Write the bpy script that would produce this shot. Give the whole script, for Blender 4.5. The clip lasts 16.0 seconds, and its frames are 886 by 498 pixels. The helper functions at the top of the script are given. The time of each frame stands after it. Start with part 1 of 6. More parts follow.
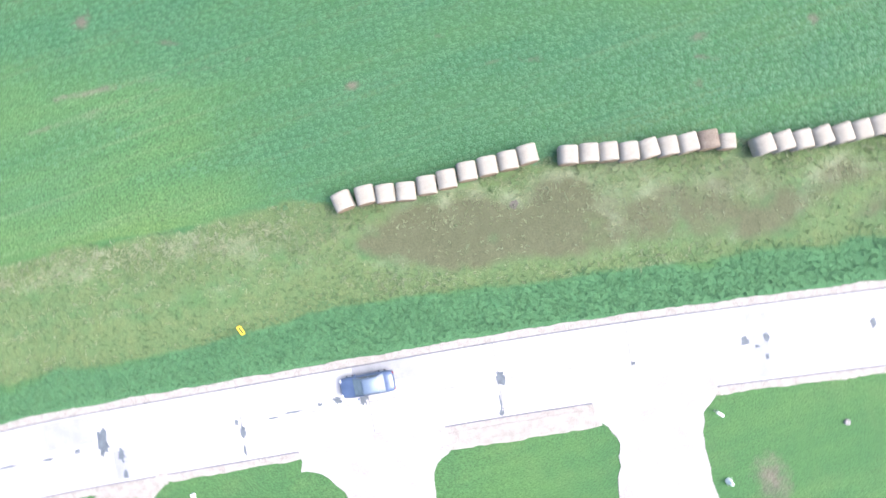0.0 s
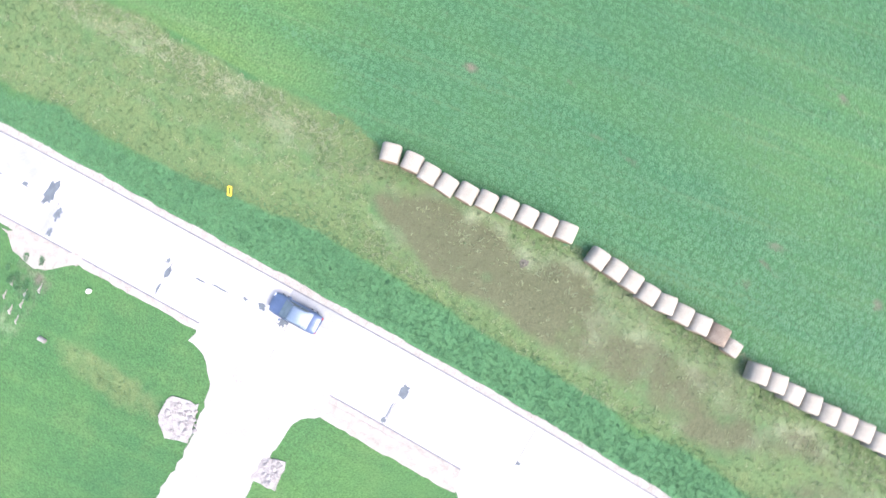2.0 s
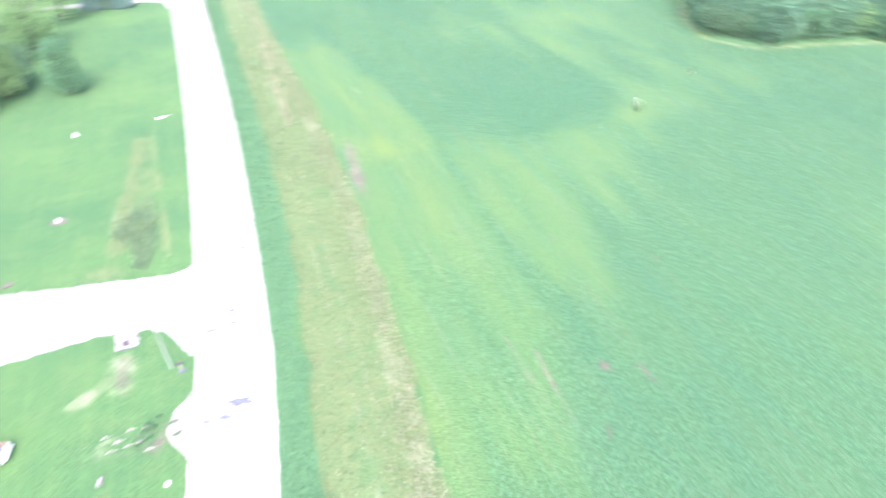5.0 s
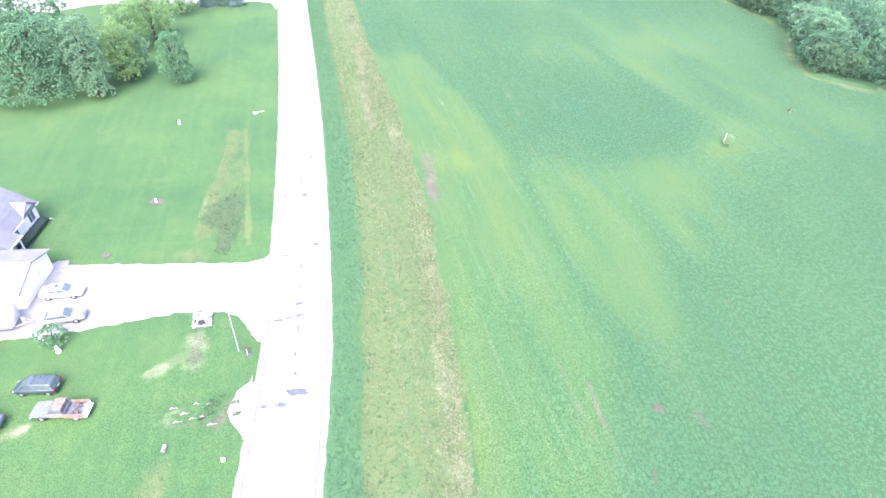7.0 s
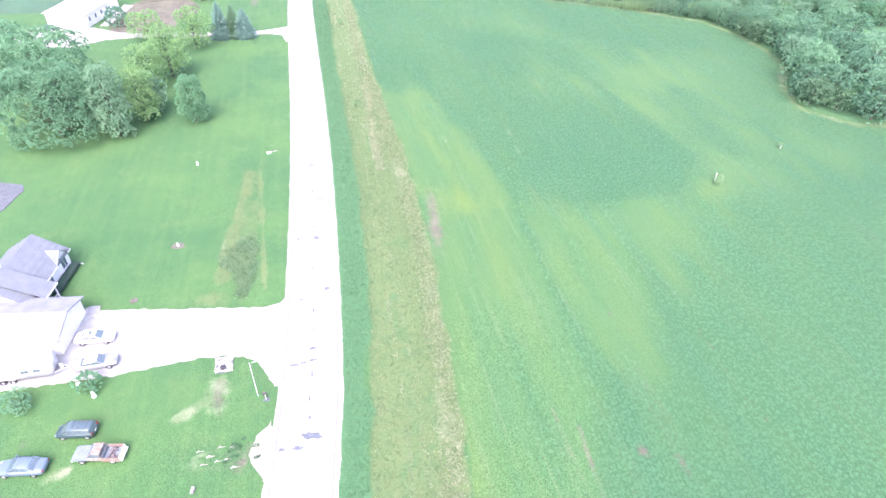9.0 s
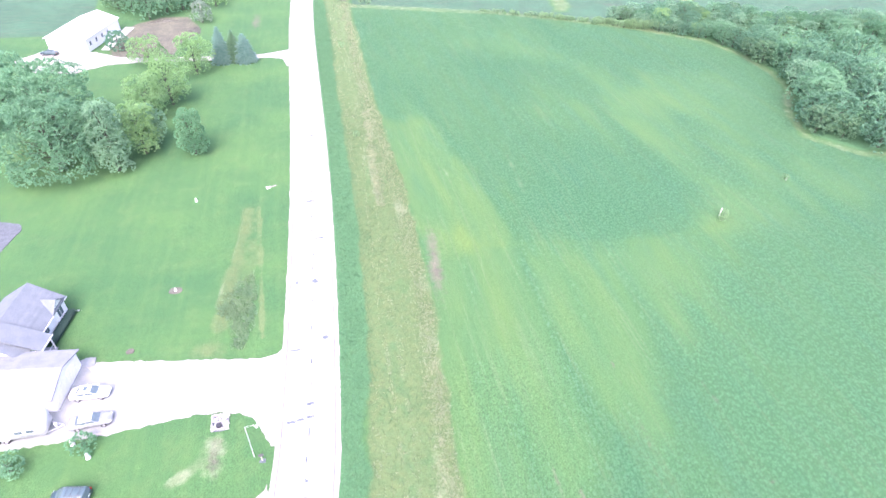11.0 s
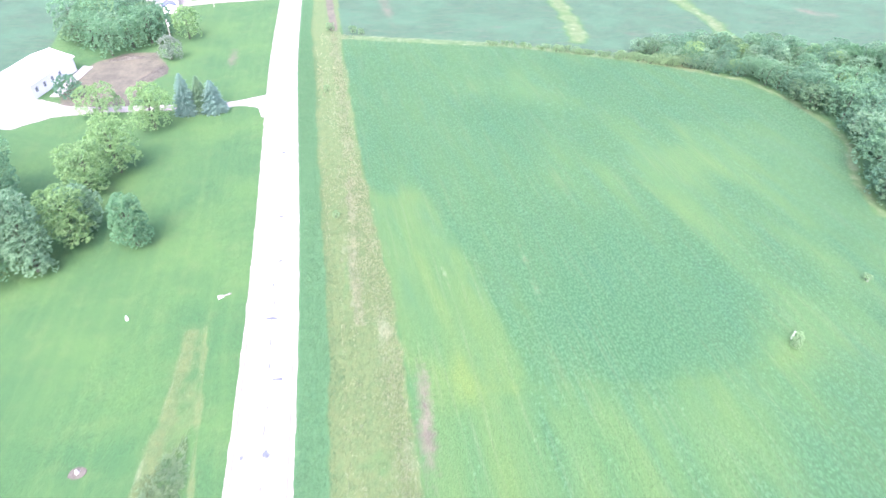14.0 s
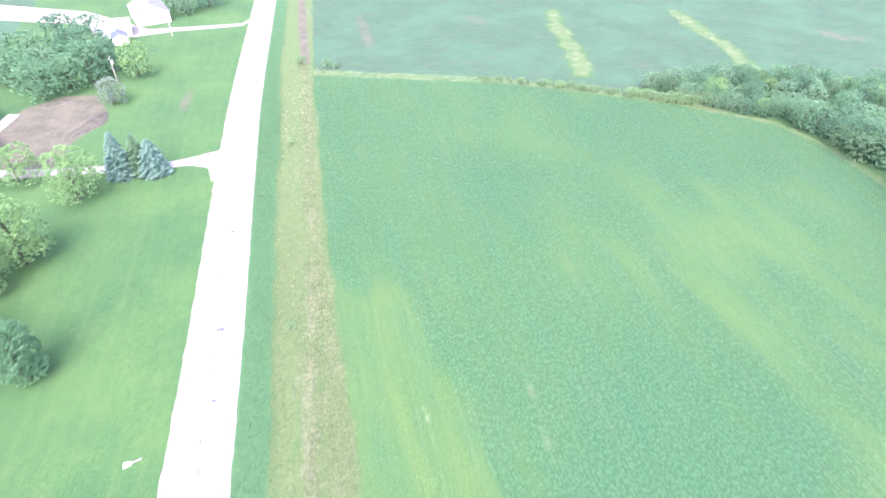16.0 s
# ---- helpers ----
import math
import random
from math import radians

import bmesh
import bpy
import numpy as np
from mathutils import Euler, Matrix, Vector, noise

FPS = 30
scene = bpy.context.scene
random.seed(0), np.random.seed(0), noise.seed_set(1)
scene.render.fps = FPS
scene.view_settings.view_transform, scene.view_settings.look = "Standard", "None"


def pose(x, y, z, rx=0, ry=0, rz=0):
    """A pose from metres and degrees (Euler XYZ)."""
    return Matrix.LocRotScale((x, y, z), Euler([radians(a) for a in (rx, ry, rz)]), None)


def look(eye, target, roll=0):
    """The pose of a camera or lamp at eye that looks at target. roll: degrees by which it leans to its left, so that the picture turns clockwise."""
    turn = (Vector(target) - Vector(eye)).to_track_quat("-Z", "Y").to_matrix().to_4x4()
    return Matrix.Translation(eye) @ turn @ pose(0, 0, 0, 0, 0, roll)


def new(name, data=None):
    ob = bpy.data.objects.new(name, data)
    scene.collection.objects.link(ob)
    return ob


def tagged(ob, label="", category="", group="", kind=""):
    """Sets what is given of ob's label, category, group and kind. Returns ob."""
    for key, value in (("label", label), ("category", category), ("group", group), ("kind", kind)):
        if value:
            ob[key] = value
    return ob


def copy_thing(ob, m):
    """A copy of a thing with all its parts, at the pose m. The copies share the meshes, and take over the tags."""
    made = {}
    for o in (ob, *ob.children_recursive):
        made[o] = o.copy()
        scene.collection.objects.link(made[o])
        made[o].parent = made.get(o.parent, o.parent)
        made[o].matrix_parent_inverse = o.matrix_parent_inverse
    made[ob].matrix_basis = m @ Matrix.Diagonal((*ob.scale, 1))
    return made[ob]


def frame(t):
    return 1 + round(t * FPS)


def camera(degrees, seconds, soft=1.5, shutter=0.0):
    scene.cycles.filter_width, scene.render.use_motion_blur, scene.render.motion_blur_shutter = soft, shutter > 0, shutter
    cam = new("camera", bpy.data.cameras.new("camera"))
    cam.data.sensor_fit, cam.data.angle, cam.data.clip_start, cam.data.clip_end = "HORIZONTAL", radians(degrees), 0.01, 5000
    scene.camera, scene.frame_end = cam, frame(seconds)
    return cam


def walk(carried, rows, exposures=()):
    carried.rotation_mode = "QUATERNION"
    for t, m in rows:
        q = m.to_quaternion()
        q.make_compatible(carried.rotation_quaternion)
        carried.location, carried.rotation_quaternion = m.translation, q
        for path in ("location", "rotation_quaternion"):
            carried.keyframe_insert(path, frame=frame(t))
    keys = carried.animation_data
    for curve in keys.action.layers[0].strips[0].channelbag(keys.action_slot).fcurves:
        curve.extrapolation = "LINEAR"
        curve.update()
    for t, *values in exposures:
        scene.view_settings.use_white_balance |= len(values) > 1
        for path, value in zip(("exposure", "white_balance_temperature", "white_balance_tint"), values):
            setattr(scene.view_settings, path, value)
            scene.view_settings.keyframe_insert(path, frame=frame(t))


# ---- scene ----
cam = camera(75.7, 16.0, soft=1.5, shutter=0.7)
PATH = [
    (0, (7.04, 5.29, 47.00), (8.522, 6.891, -12.960), -65.18),
    (0.5, (7.13, 5.26, 46.83), (8.636, 6.861, -13.132), -56.91),
    (1, (7.50, 5.02, 46.71), (8.681, 6.865, -13.255), -55.99),
    (1.5, (7.71, 5.02, 46.65), (8.797, 6.823, -13.310), -46.22),
    (2, (7.67, 5.11, 46.61), (8.942, 6.831, -13.355), -32.92),
    (2.5, (7.79, 5.22, 46.44), (13.025, 8.618, -13.237), -10.32),
    (3, (9.30, 5.02, 46.43), (25.201, 14.275, -10.681), -6.48),
    (3.5, (8.52, 4.38, 46.27), (36.182, 22.433, -3.823), -3.66),
    (4, (6.58, 3.60, 44.69), (41.019, 32.779, 5.163), -1.08),
    (4.5, (5.94, 3.21, 44.08), (35.052, 39.585, 6.274), 0.25),
    (5, (5.77, 2.68, 45.25), (24.367, 44.911, 6.902), 2.06),
    (5.2, (6.06, 3.04, 45.02), (21.029, 46.633, 6.611), 2.45),
    (7.3, (5.89, 2.41, 47.42), (17.795, 47.322, 9.463), 2.87),
    (7.5, (5.97, 2.40, 48.12), (17.776, 47.312, 10.119), 2.76),
    (8, (5.91, 2.28, 50.01), (17.664, 47.277, 12.099), 2.69),
    (8.5, (5.82, 2.22, 52.10), (17.448, 47.290, 14.242), 2.70),
    (9, (5.90, 2.10, 54.40), (17.375, 47.235, 16.562), 2.53),
    (9.2, (6.13, 2.07, 55.24), (17.419, 47.165, 17.305), 2.34),
    (11.5, (7.96, 9.83, 58.86), (19.050, 55.167, 21.161), 2.17),
    (12, (8.94, 13.61, 58.96), (20.062, 58.962, 21.286), 2.11),
    (12.5, (10.15, 18.09, 59.11), (21.199, 63.428, 21.399), 2.07),
    (13, (11.68, 22.96, 59.33), (22.513, 68.335, 21.593), 1.97),
    (13.5, (13.16, 28.51, 59.50), (23.792, 73.903, 21.735), 1.97),
    (14, (14.83, 34.40, 59.50), (25.298, 79.844, 21.737), 1.87),
    (14.5, (16.68, 40.56, 59.67), (27.093, 85.988, 21.893), 1.78),
    (15, (18.58, 46.95, 59.67), (29.130, 92.352, 21.899), 1.73),
    (15.5, (20.19, 53.60, 59.25), (31.026, 99.060, 21.622), 1.77),
    (16, (21.93, 59.85, 58.91), (32.975, 105.363, 21.403), 1.67),
]
EXPO = [(0.0, 1.38, 6030, 15), (2.0, 1.43, 6060, 16), (3.0, 1.66, 6040, 23), (3.6, 1.92, 6020, 31), (4.2, 2.06, 6000, 34), (5.0, 2.02, 5970, 31), (7.5, 1.85, 5970, 30), (9.0, 1.84, 5960, 31), (12.5, 1.8, 5960, 31), (14.3, 1.9, 5960, 32), (16.0, 1.89, 5960, 33)]
walk(cam, [(t, look(eye, target, roll)) for t, eye, target, roll in PATH], EXPO)

# ---- light: a bright overcast afternoon ----
world = bpy.data.worlds.new("overcast_sky")
scene.world = world
world.use_nodes = True
wnt = world.node_tree
sky = wnt.nodes.new("ShaderNodeTexSky")
sky.sky_type = "NISHITA"
sky.sun_disc = False
sky.sun_elevation = radians(52)
sky.sun_rotation = radians(200)
sky.air_density, sky.dust_density, sky.ozone_density = 1.0, 6.0, 1.0
wnt.nodes["Background"].inputs[1].default_value = 0.205
wnt.links.new(sky.outputs[0], wnt.nodes["Background"].inputs[0])
sun_data = bpy.data.lights.new("sun", "SUN")
sun_data.energy, sun_data.angle, sun_data.color = 0.6, radians(60), (1.0, 0.97, 0.92)
sun = new("sun", sun_data)
# compass bearing of the sun 200 degrees, 52 degrees up
sun.matrix_world = look((0, 0, 80), (math.sin(radians(20)) * 50, math.cos(radians(20)) * 50, 80 - 64))

# ---- materials ----
def base_mat(name, rough=0.8, spec=0.3):
    m = bpy.data.materials.new(name)
    m.use_nodes = True
    nt = m.node_tree
    b = nt.nodes["Principled BSDF"]
    b.inputs["Roughness"].default_value = rough
    b.inputs["Specular IOR Level"].default_value = spec
    return m, nt, b


def coords(nt, kind="Object"):
    return nt.nodes.new("ShaderNodeTexCoord").outputs[kind]


def noise_of(nt, vec, scale, detail=4.0, rough=0.55, stretch=None):
    if stretch:
        mp = nt.nodes.new("ShaderNodeMapping")
        mp.inputs["Scale"].default_value = stretch
        nt.links.new(vec, mp.inputs[0])
        vec = mp.outputs[0]
    n = nt.nodes.new("ShaderNodeTexNoise")
    n.inputs["Scale"].default_value = scale
    n.inputs["Detail"].default_value = detail
    n.inputs["Roughness"].default_value = rough
    nt.links.new(vec, n.inputs["Vector"])
    return n.outputs["Fac"]


def span(nt, fac, lo, hi, a=0.0, b=1.0):
    r = nt.nodes.new("ShaderNodeMapRange")
    r.clamp = True
    for i, v in enumerate((lo, hi, a, b)):
        r.inputs[i + 1].default_value = v
    nt.links.new(fac, r.inputs[0])
    return r.outputs[0]


def math_of(nt, op, a, b):
    n = nt.nodes.new("ShaderNodeMath")
    n.operation = op
    for i, v in enumerate((a, b)):
        if isinstance(v, (int, float)):
            n.inputs[i].default_value = v
        else:
            nt.links.new(v, n.inputs[i])
    return n.outputs[0]


def blend(nt, fac, a, b, mode="MIX"):
    n = nt.nodes.new("ShaderNodeMix")
    n.data_type, n.blend_type = "RGBA", mode
    for sock, v in ((n.inputs[0], fac), (n.inputs[6], a), (n.inputs[7], b)):
        if isinstance(v, tuple):
            sock.default_value = (*v[:3], 1.0)
        elif isinstance(v, (int, float)):
            sock.default_value = v
        else:
            nt.links.new(v, sock)
    return n.outputs[2]


def bump(nt, b, height, strength=0.5, dist=0.05):
    n = nt.nodes.new("ShaderNodeBump")
    n.inputs["Strength"].default_value, n.inputs["Distance"].default_value = strength, dist
    nt.links.new(height, n.inputs["Height"])
    nt.links.new(n.outputs[0], b.inputs["Normal"])


def attr(nt, name, out="Color"):
    n = nt.nodes.new("ShaderNodeAttribute")
    n.attribute_name = name
    return n.outputs[out]


def island(nt):
    return nt.nodes.new("ShaderNodeNewGeometry").outputs["Random Per Island"]


def varied(name, c1, c2, scale=3.0, rough=0.8, spec=0.3, fine=40.0, amount=0.35, relief=0.3, dist=0.02, metal=0.0, objvar=0.0):
    """Two colours mixed by a broad noise, darkened and lightened by a fine one, with relief."""
    m, nt, b = base_mat(name, rough, spec)
    v = coords(nt)
    col = blend(nt, span(nt, noise_of(nt, v, scale), 0.35, 0.65), c1, c2)
    f = noise_of(nt, v, fine, 3.0)
    col = blend(nt, amount, col, blend(nt, span(nt, f, 0.3, 0.7), (0.0, 0.0, 0.0), (1.0, 1.0, 1.0)), "SOFT_LIGHT")
    if objvar:
        info = nt.nodes.new("ShaderNodeObjectInfo")
        col = blend(nt, span(nt, info.outputs["Random"], 0, 1, 0, objvar), col, (c2[0] * 0.55, c2[1] * 0.55, c2[2] * 0.55))
    nt.links.new(col, b.inputs["Base Color"])
    b.inputs["Metallic"].default_value = metal
    if relief:
        bump(nt, b, f, relief, dist)
    return m


def leafy(name, c1, c2, rough=0.5, spec=0.4, tone=None, thin=0.35, sheen=0.28):
    """Foliage: colour varies leaf by leaf and in broad patches; thin leaves let some light through."""
    m, nt, b = base_mat(name, rough, spec)
    v = coords(nt)
    col = blend(nt, island(nt), c1, c2)
    info = nt.nodes.new("ShaderNodeObjectInfo")
    col = blend(nt, span(nt, info.outputs["Random"], 0, 1, 0.0, 0.35), col, (c1[0] * 0.7, c1[1] * 0.75, c1[2] * 0.9))
    big = span(nt, noise_of(nt, v, 0.35, 3.0), 0.35, 0.65)
    col = blend(nt, math_of(nt, "MULTIPLY", big, 0.45), col, (c2[0] * 1.15, c2[1] * 1.1, c2[2]))
    if tone:
        col = blend(nt, attr(nt, "tone", "Fac"), col, tone)
    nt.links.new(col, b.inputs["Base Color"])
    # green-tinted sheen stands in for haze and brightens the shaded crowns
    b.inputs["Sheen Weight"].default_value, b.inputs["Sheen Roughness"].default_value = sheen, 0.6
    b.inputs["Sheen Tint"].default_value = (0.70, 1.0, 0.82, 1.0)
    tr = nt.nodes.new("ShaderNodeBsdfTranslucent")
    nt.links.new(col, tr.inputs[0])
    mx = nt.nodes.new("ShaderNodeMixShader")
    mx.inputs[0].default_value = thin
    nt.links.new(b.outputs[0], mx.inputs[1])
    nt.links.new(tr.outputs[0], mx.inputs[2])
    nt.links.new(mx.outputs[0], nt.nodes["Material Output"].inputs[0])
    return m


def zone(nt, mask, vec, scale, amp=0.5, width=0.12):
    """A mask read from the sheet, with a ragged edge."""
    n = noise_of(nt, vec, scale, 5.0, 0.6)
    s = math_of(nt, "ADD", mask, math_of(nt, "MULTIPLY", math_of(nt, "SUBTRACT", n, 0.5), amp))
    return span(nt, s, 0.5 - width, 0.5 + width)


def ground_material():
    m, nt, b = base_mat("ground_cover", 0.9, 0.2)
    v = coords(nt)
    za, zb = nt.nodes.new("ShaderNodeSeparateColor"), nt.nodes.new("ShaderNodeSeparateColor")
    nt.links.new(attr(nt, "cover_a"), za.inputs[0])
    nt.links.new(attr(nt, "cover_b"), zb.inputs[0])
    tone = attr(nt, "tone", "Fac")
    n_big, n_mid, n_fine = noise_of(nt, v, 0.06, 3.0), noise_of(nt, v, 0.9, 4.0), noise_of(nt, v, 9.0, 5.0, 0.7)
    mid, fine = span(nt, n_mid, 0.3, 0.7), span(nt, n_fine, 0.34, 0.66)
    # lawn: mown, with faint stripes along the road
    stripe = noise_of(nt, v, 0.9, 2.0, 0.5, (1.0, 0.04, 1.0))
    lawn = blend(nt, span(nt, n_big, 0.35, 0.65), LAWN_A, LAWN_B)
    lawn = blend(nt, math_of(nt, "MULTIPLY", span(nt, stripe, 0.46, 0.68), 0.28), lawn, LAWN_C)
    lawn = blend(nt, math_of(nt, "MULTIPLY", mid, 0.3), lawn, LAWN_D)
    lawn = blend(nt, math_of(nt, "MULTIPLY", span(nt, noise_of(nt, v, 0.28, 5.0, 0.65), 0.5, 0.72), 0.4), lawn, LAWN_E)
    # crop: rows run along the road; pale where thin
    row = noise_of(nt, v, 1.3, 3.0, 0.6, (1.0, 0.06, 1.0))
    crop = blend(nt, mid, CROP_A, CROP_B)
    crop = blend(nt, math_of(nt, "MULTIPLY", span(nt, row, 0.4, 0.65), 0.4), crop, CROP_C)
    streak = noise_of(nt, v, 1.0, 4.0, 0.6, (1.6, 0.045, 1.0))
    patch = noise_of(nt, v, 0.3, 4.0, 0.6, (1.0, 0.22, 1.0))
    crop = blend(nt, math_of(nt, "MULTIPLY", span(nt, patch, 0.5, 0.68), 0.5), crop, CROP_COOL)
    # shade between dense plants, painted into the ground colour where the crop is lush
    crop = blend(nt, span(nt, tone, 0.08, 0.30, 0.30, 0.0), crop, CROP_SHADE)
    crop = blend(nt, tone, crop, CROP_PALE)
    crop = blend(nt, math_of(nt, "MULTIPLY", span(nt, streak, 0.52, 0.68), 0.32), crop, CROP_DRY)
    crop = blend(nt, math_of(nt, "MULTIPLY", span(nt, noise_of(nt, v, 2.6, 5.0, 0.7), 0.5, 0.7), 0.35), crop, CROP_LUSH)
    far = blend(nt, mid, FAR_A, FAR_B)
    far = blend(nt, math_of(nt, "MULTIPLY", span(nt, noise_of(nt, v, 0.5, 3.0, 0.5, (0.25, 1.0, 1.0)), 0.45, 0.65), 0.5), far, FAR_C)
    clump = blend(nt, span(nt, noise_of(nt, v, 5.0, 4.0, 0.7), 0.36, 0.64), (0.1, 0.1, 0.1), (0.9, 0.9, 0.9))
    crop = blend(nt, 0.35, crop, clump, "SOFT_LIGHT")
    rowline = noise_of(nt, v, 1.6, 3.0, 0.6, (0.12, 1.0, 1.0))
    far = blend(nt, math_of(nt, "MULTIPLY", span(nt, rowline, 0.48, 0.62), 0.7), far, (0.030, 0.078, 0.054))
    far = blend(nt, math_of(nt, "MULTIPLY", span(nt, noise_of(nt, v, 0.05, 4.0, 0.6), 0.45, 0.62), 0.6), far, (0.060, 0.140, 0.080))
    far = blend(nt, math_of(nt, "MULTIPLY", span(nt, noise_of(nt, v, 0.4, 5.0, 0.7, (0.3, 1.0, 1.0)), 0.56, 0.7), 0.5), far, (0.105, 0.110, 0.085))
    verge = blend(nt, mid, VERGE_A, VERGE_B)
    straw = blend(nt, mid, STRAW_A, STRAW_B)
    straw = blend(nt, math_of(nt, "MULTIPLY", span(nt, noise_of(nt, v, 0.35, 4.0), 0.42, 0.6), 0.75), straw, STRAW_C)
    brown = blend(nt, mid, BROWN_A, BROWN_B)
    weed = blend(nt, mid, WEED_A, WEED_B)
    soil = blend(nt, mid, SOIL_A, SOIL_B)
    soil = blend(nt, math_of(nt, "MULTIPLY", span(nt, noise_of(nt, v, 0.22, 6.0, 0.7), 0.42, 0.62), 0.55), soil, SOIL_C)
    col = lawn
    for mask, c, sc, amp in ((zb.outputs[0], crop, 0.8, 0.3), (zb.outputs[1], far, 0.5, 0.3), (za.outputs[0], verge, 0.9, 0.5), (za.outputs[1], straw, 0.55, 0.7),
                             (za.outputs[2], brown, 0.6, 0.7), (attr(nt, "weed", "Fac"), weed, 0.6, 0.8), (zb.outputs[2], soil, 1.2, 0.7)):
        col = blend(nt, zone(nt, mask, v, sc, amp, 0.2), col, c)
    grain = blend(nt, fine, (0.02, 0.02, 0.02), (0.98, 0.98, 0.98))
    col = blend(nt, 0.5, col, grain, "SOFT_LIGHT")
    nt.links.new(col, b.inputs["Base Color"])
    # slight sheen imitates milky haze over ground seen at a low angle
    b.inputs["Sheen Weight"].default_value, b.inputs["Sheen Roughness"].default_value = 0.03, 0.6
    b.inputs["Sheen Tint"].default_value = (0.75, 1.0, 0.85, 1.0)
    bump(nt, b, n_fine, 0.4, 0.05)
    return m


LAWN_E = (0.090, 0.148, 0.055)
LAWN_A, LAWN_B, LAWN_C, LAWN_D = (0.042, 0.114, 0.042), (0.066, 0.146, 0.046), (0.084, 0.160, 0.052), (0.036, 0.100, 0.043)
CROP_A, CROP_B, CROP_C, CROP_PALE = (0.034, 0.112, 0.048), (0.044, 0.124, 0.054), (0.052, 0.128, 0.052), (0.092, 0.154, 0.044)
FAR_A, FAR_B, FAR_C = (0.048, 0.108, 0.062), (0.060, 0.122, 0.068), (0.074, 0.104, 0.066)
VERGE_A, VERGE_B = (0.052, 0.138, 0.060), (0.066, 0.158, 0.068)
STRAW_A, STRAW_B, STRAW_C = (0.142, 0.188, 0.098), (0.104, 0.154, 0.074), (0.262, 0.294, 0.190)
BROWN_A, BROWN_B = (0.080, 0.090, 0.048), (0.098, 0.108, 0.060)
WEED_A, WEED_B = (0.108, 0.152, 0.062), (0.080, 0.138, 0.055)
SOIL_C = (0.054, 0.060, 0.050)
SOIL_A, SOIL_B = (0.148, 0.142, 0.102), (0.114, 0.111, 0.080)
CROP_SHADE = (0.028, 0.092, 0.042)
CROP_COOL, CROP_DRY, CROP_LUSH = (0.034, 0.115, 0.066), (0.120, 0.165, 0.085), (0.038, 0.138, 0.046)
M = {}
M["ground"] = ground_material()
M["concrete"] = varied("worn_concrete", (0.36, 0.36, 0.355), (0.43, 0.43, 0.42), 0.5, 0.8, 0.3, 25.0, 0.25, 0.2, 0.01, objvar=0.12)
M["gravel"] = varied("pale_gravel", (0.258, 0.244, 0.218), (0.322, 0.308, 0.280), 1.6, 0.9, 0.2, 18.0, 0.5, 0.7, 0.03)
M["driveway"] = varied("white_gravel", (0.285, 0.276, 0.260), (0.365, 0.356, 0.340), 0.5, 0.9, 0.2, 14.0, 0.4, 0.6, 0.03)
M["tar"] = varied("tar_patch", (0.078, 0.098, 0.112), (0.112, 0.134, 0.150), 2.0, 0.7, 0.4, 30.0, 0.3)
M["joint"] = varied("joint_filler", (0.11, 0.115, 0.13), (0.18, 0.185, 0.195), 3.0)
M["straw_bale"] = varied("weathered_bale_wrap", (0.272, 0.256, 0.212), (0.350, 0.330, 0.278), 1.1, 0.85, 0.2, 30.0, 0.5, 0.5, 0.02, objvar=0.25)
M["bale_end"] = varied("cut_hay", (0.20, 0.15, 0.10), (0.28, 0.22, 0.15), 2.0, 0.9, 0.15, 35.0, 0.6, 0.8, 0.03)
M["old_bale"] = varied("rotting_bale", (0.15, 0.125, 0.10), (0.20, 0.17, 0.135), 1.5, 0.95, 0.1, 22.0, 0.6, 0.8, 0.04)
M["bark"] = varied("grey_bark", (0.062, 0.070, 0.054), (0.100, 0.108, 0.086), 4.0, 0.9, 0.2, 25.0, 0.5, 0.8, 0.03)
M["crop_leaf"] = leafy("crop_leaf", (0.052, 0.150, 0.070), (0.070, 0.174, 0.083), 0.6, 0.3, tone=(0.092, 0.162, 0.054), thin=0.06, sheen=0.04)
M["grass_blade"] = leafy("grass_blade", (0.048, 0.138, 0.060), (0.094, 0.204, 0.098), 0.6, 0.3, thin=0.08, sheen=0.04)
M["dry_grass"] = leafy("dry_grass", (0.215, 0.255, 0.150), (0.320, 0.360, 0.230), 0.7, 0.25, sheen=0.04)
M["pale_grass"] = leafy("pale_grass", (0.235, 0.275, 0.165), (0.335, 0.375, 0.245), 0.7, 0.25, thin=0.2, sheen=0.06)
M["weed_leaf"] = leafy("weed_leaf", (0.096, 0.172, 0.080), (0.128, 0.198, 0.096), 0.6, 0.3, sheen=0.04)
M["brown_weed"] = leafy("brown_weed", (0.092, 0.100, 0.064), (0.124, 0.132, 0.086), 0.7, 0.2, sheen=0.04)
M["maple"] = leafy("maple_leaf", (0.092, 0.240, 0.124), (0.172, 0.345, 0.192), 0.7, 0.18)
M["silver"] = leafy("silver_leaf", (0.130, 0.270, 0.154), (0.205, 0.370, 0.225), 0.7, 0.18)
M["lime"] = leafy("yellow_green_leaf", (0.150, 0.315, 0.115), (0.245, 0.415, 0.170), 0.7, 0.18)
M["round"] = leafy("dense_green_leaf", (0.068, 0.215, 0.105), (0.138, 0.300, 0.154), 0.7, 0.18)
M["spruce"] = leafy("blue_spruce_needle", (0.088, 0.200, 0.160), (0.170, 0.300, 0.250), 0.7, 0.18)
M["fir"] = leafy("green_fir_needle", (0.066, 0.165, 0.085), (0.128, 0.235, 0.120), 0.7, 0.18)
M["wood_a"] = leafy("woodland_leaf", (0.066, 0.192, 0.112), (0.132, 0.280, 0.168), 0.7, 0.18)
M["wood_b"] = leafy("olive_leaf", (0.078, 0.185, 0.094), (0.140, 0.262, 0.134), 0.7, 0.18)
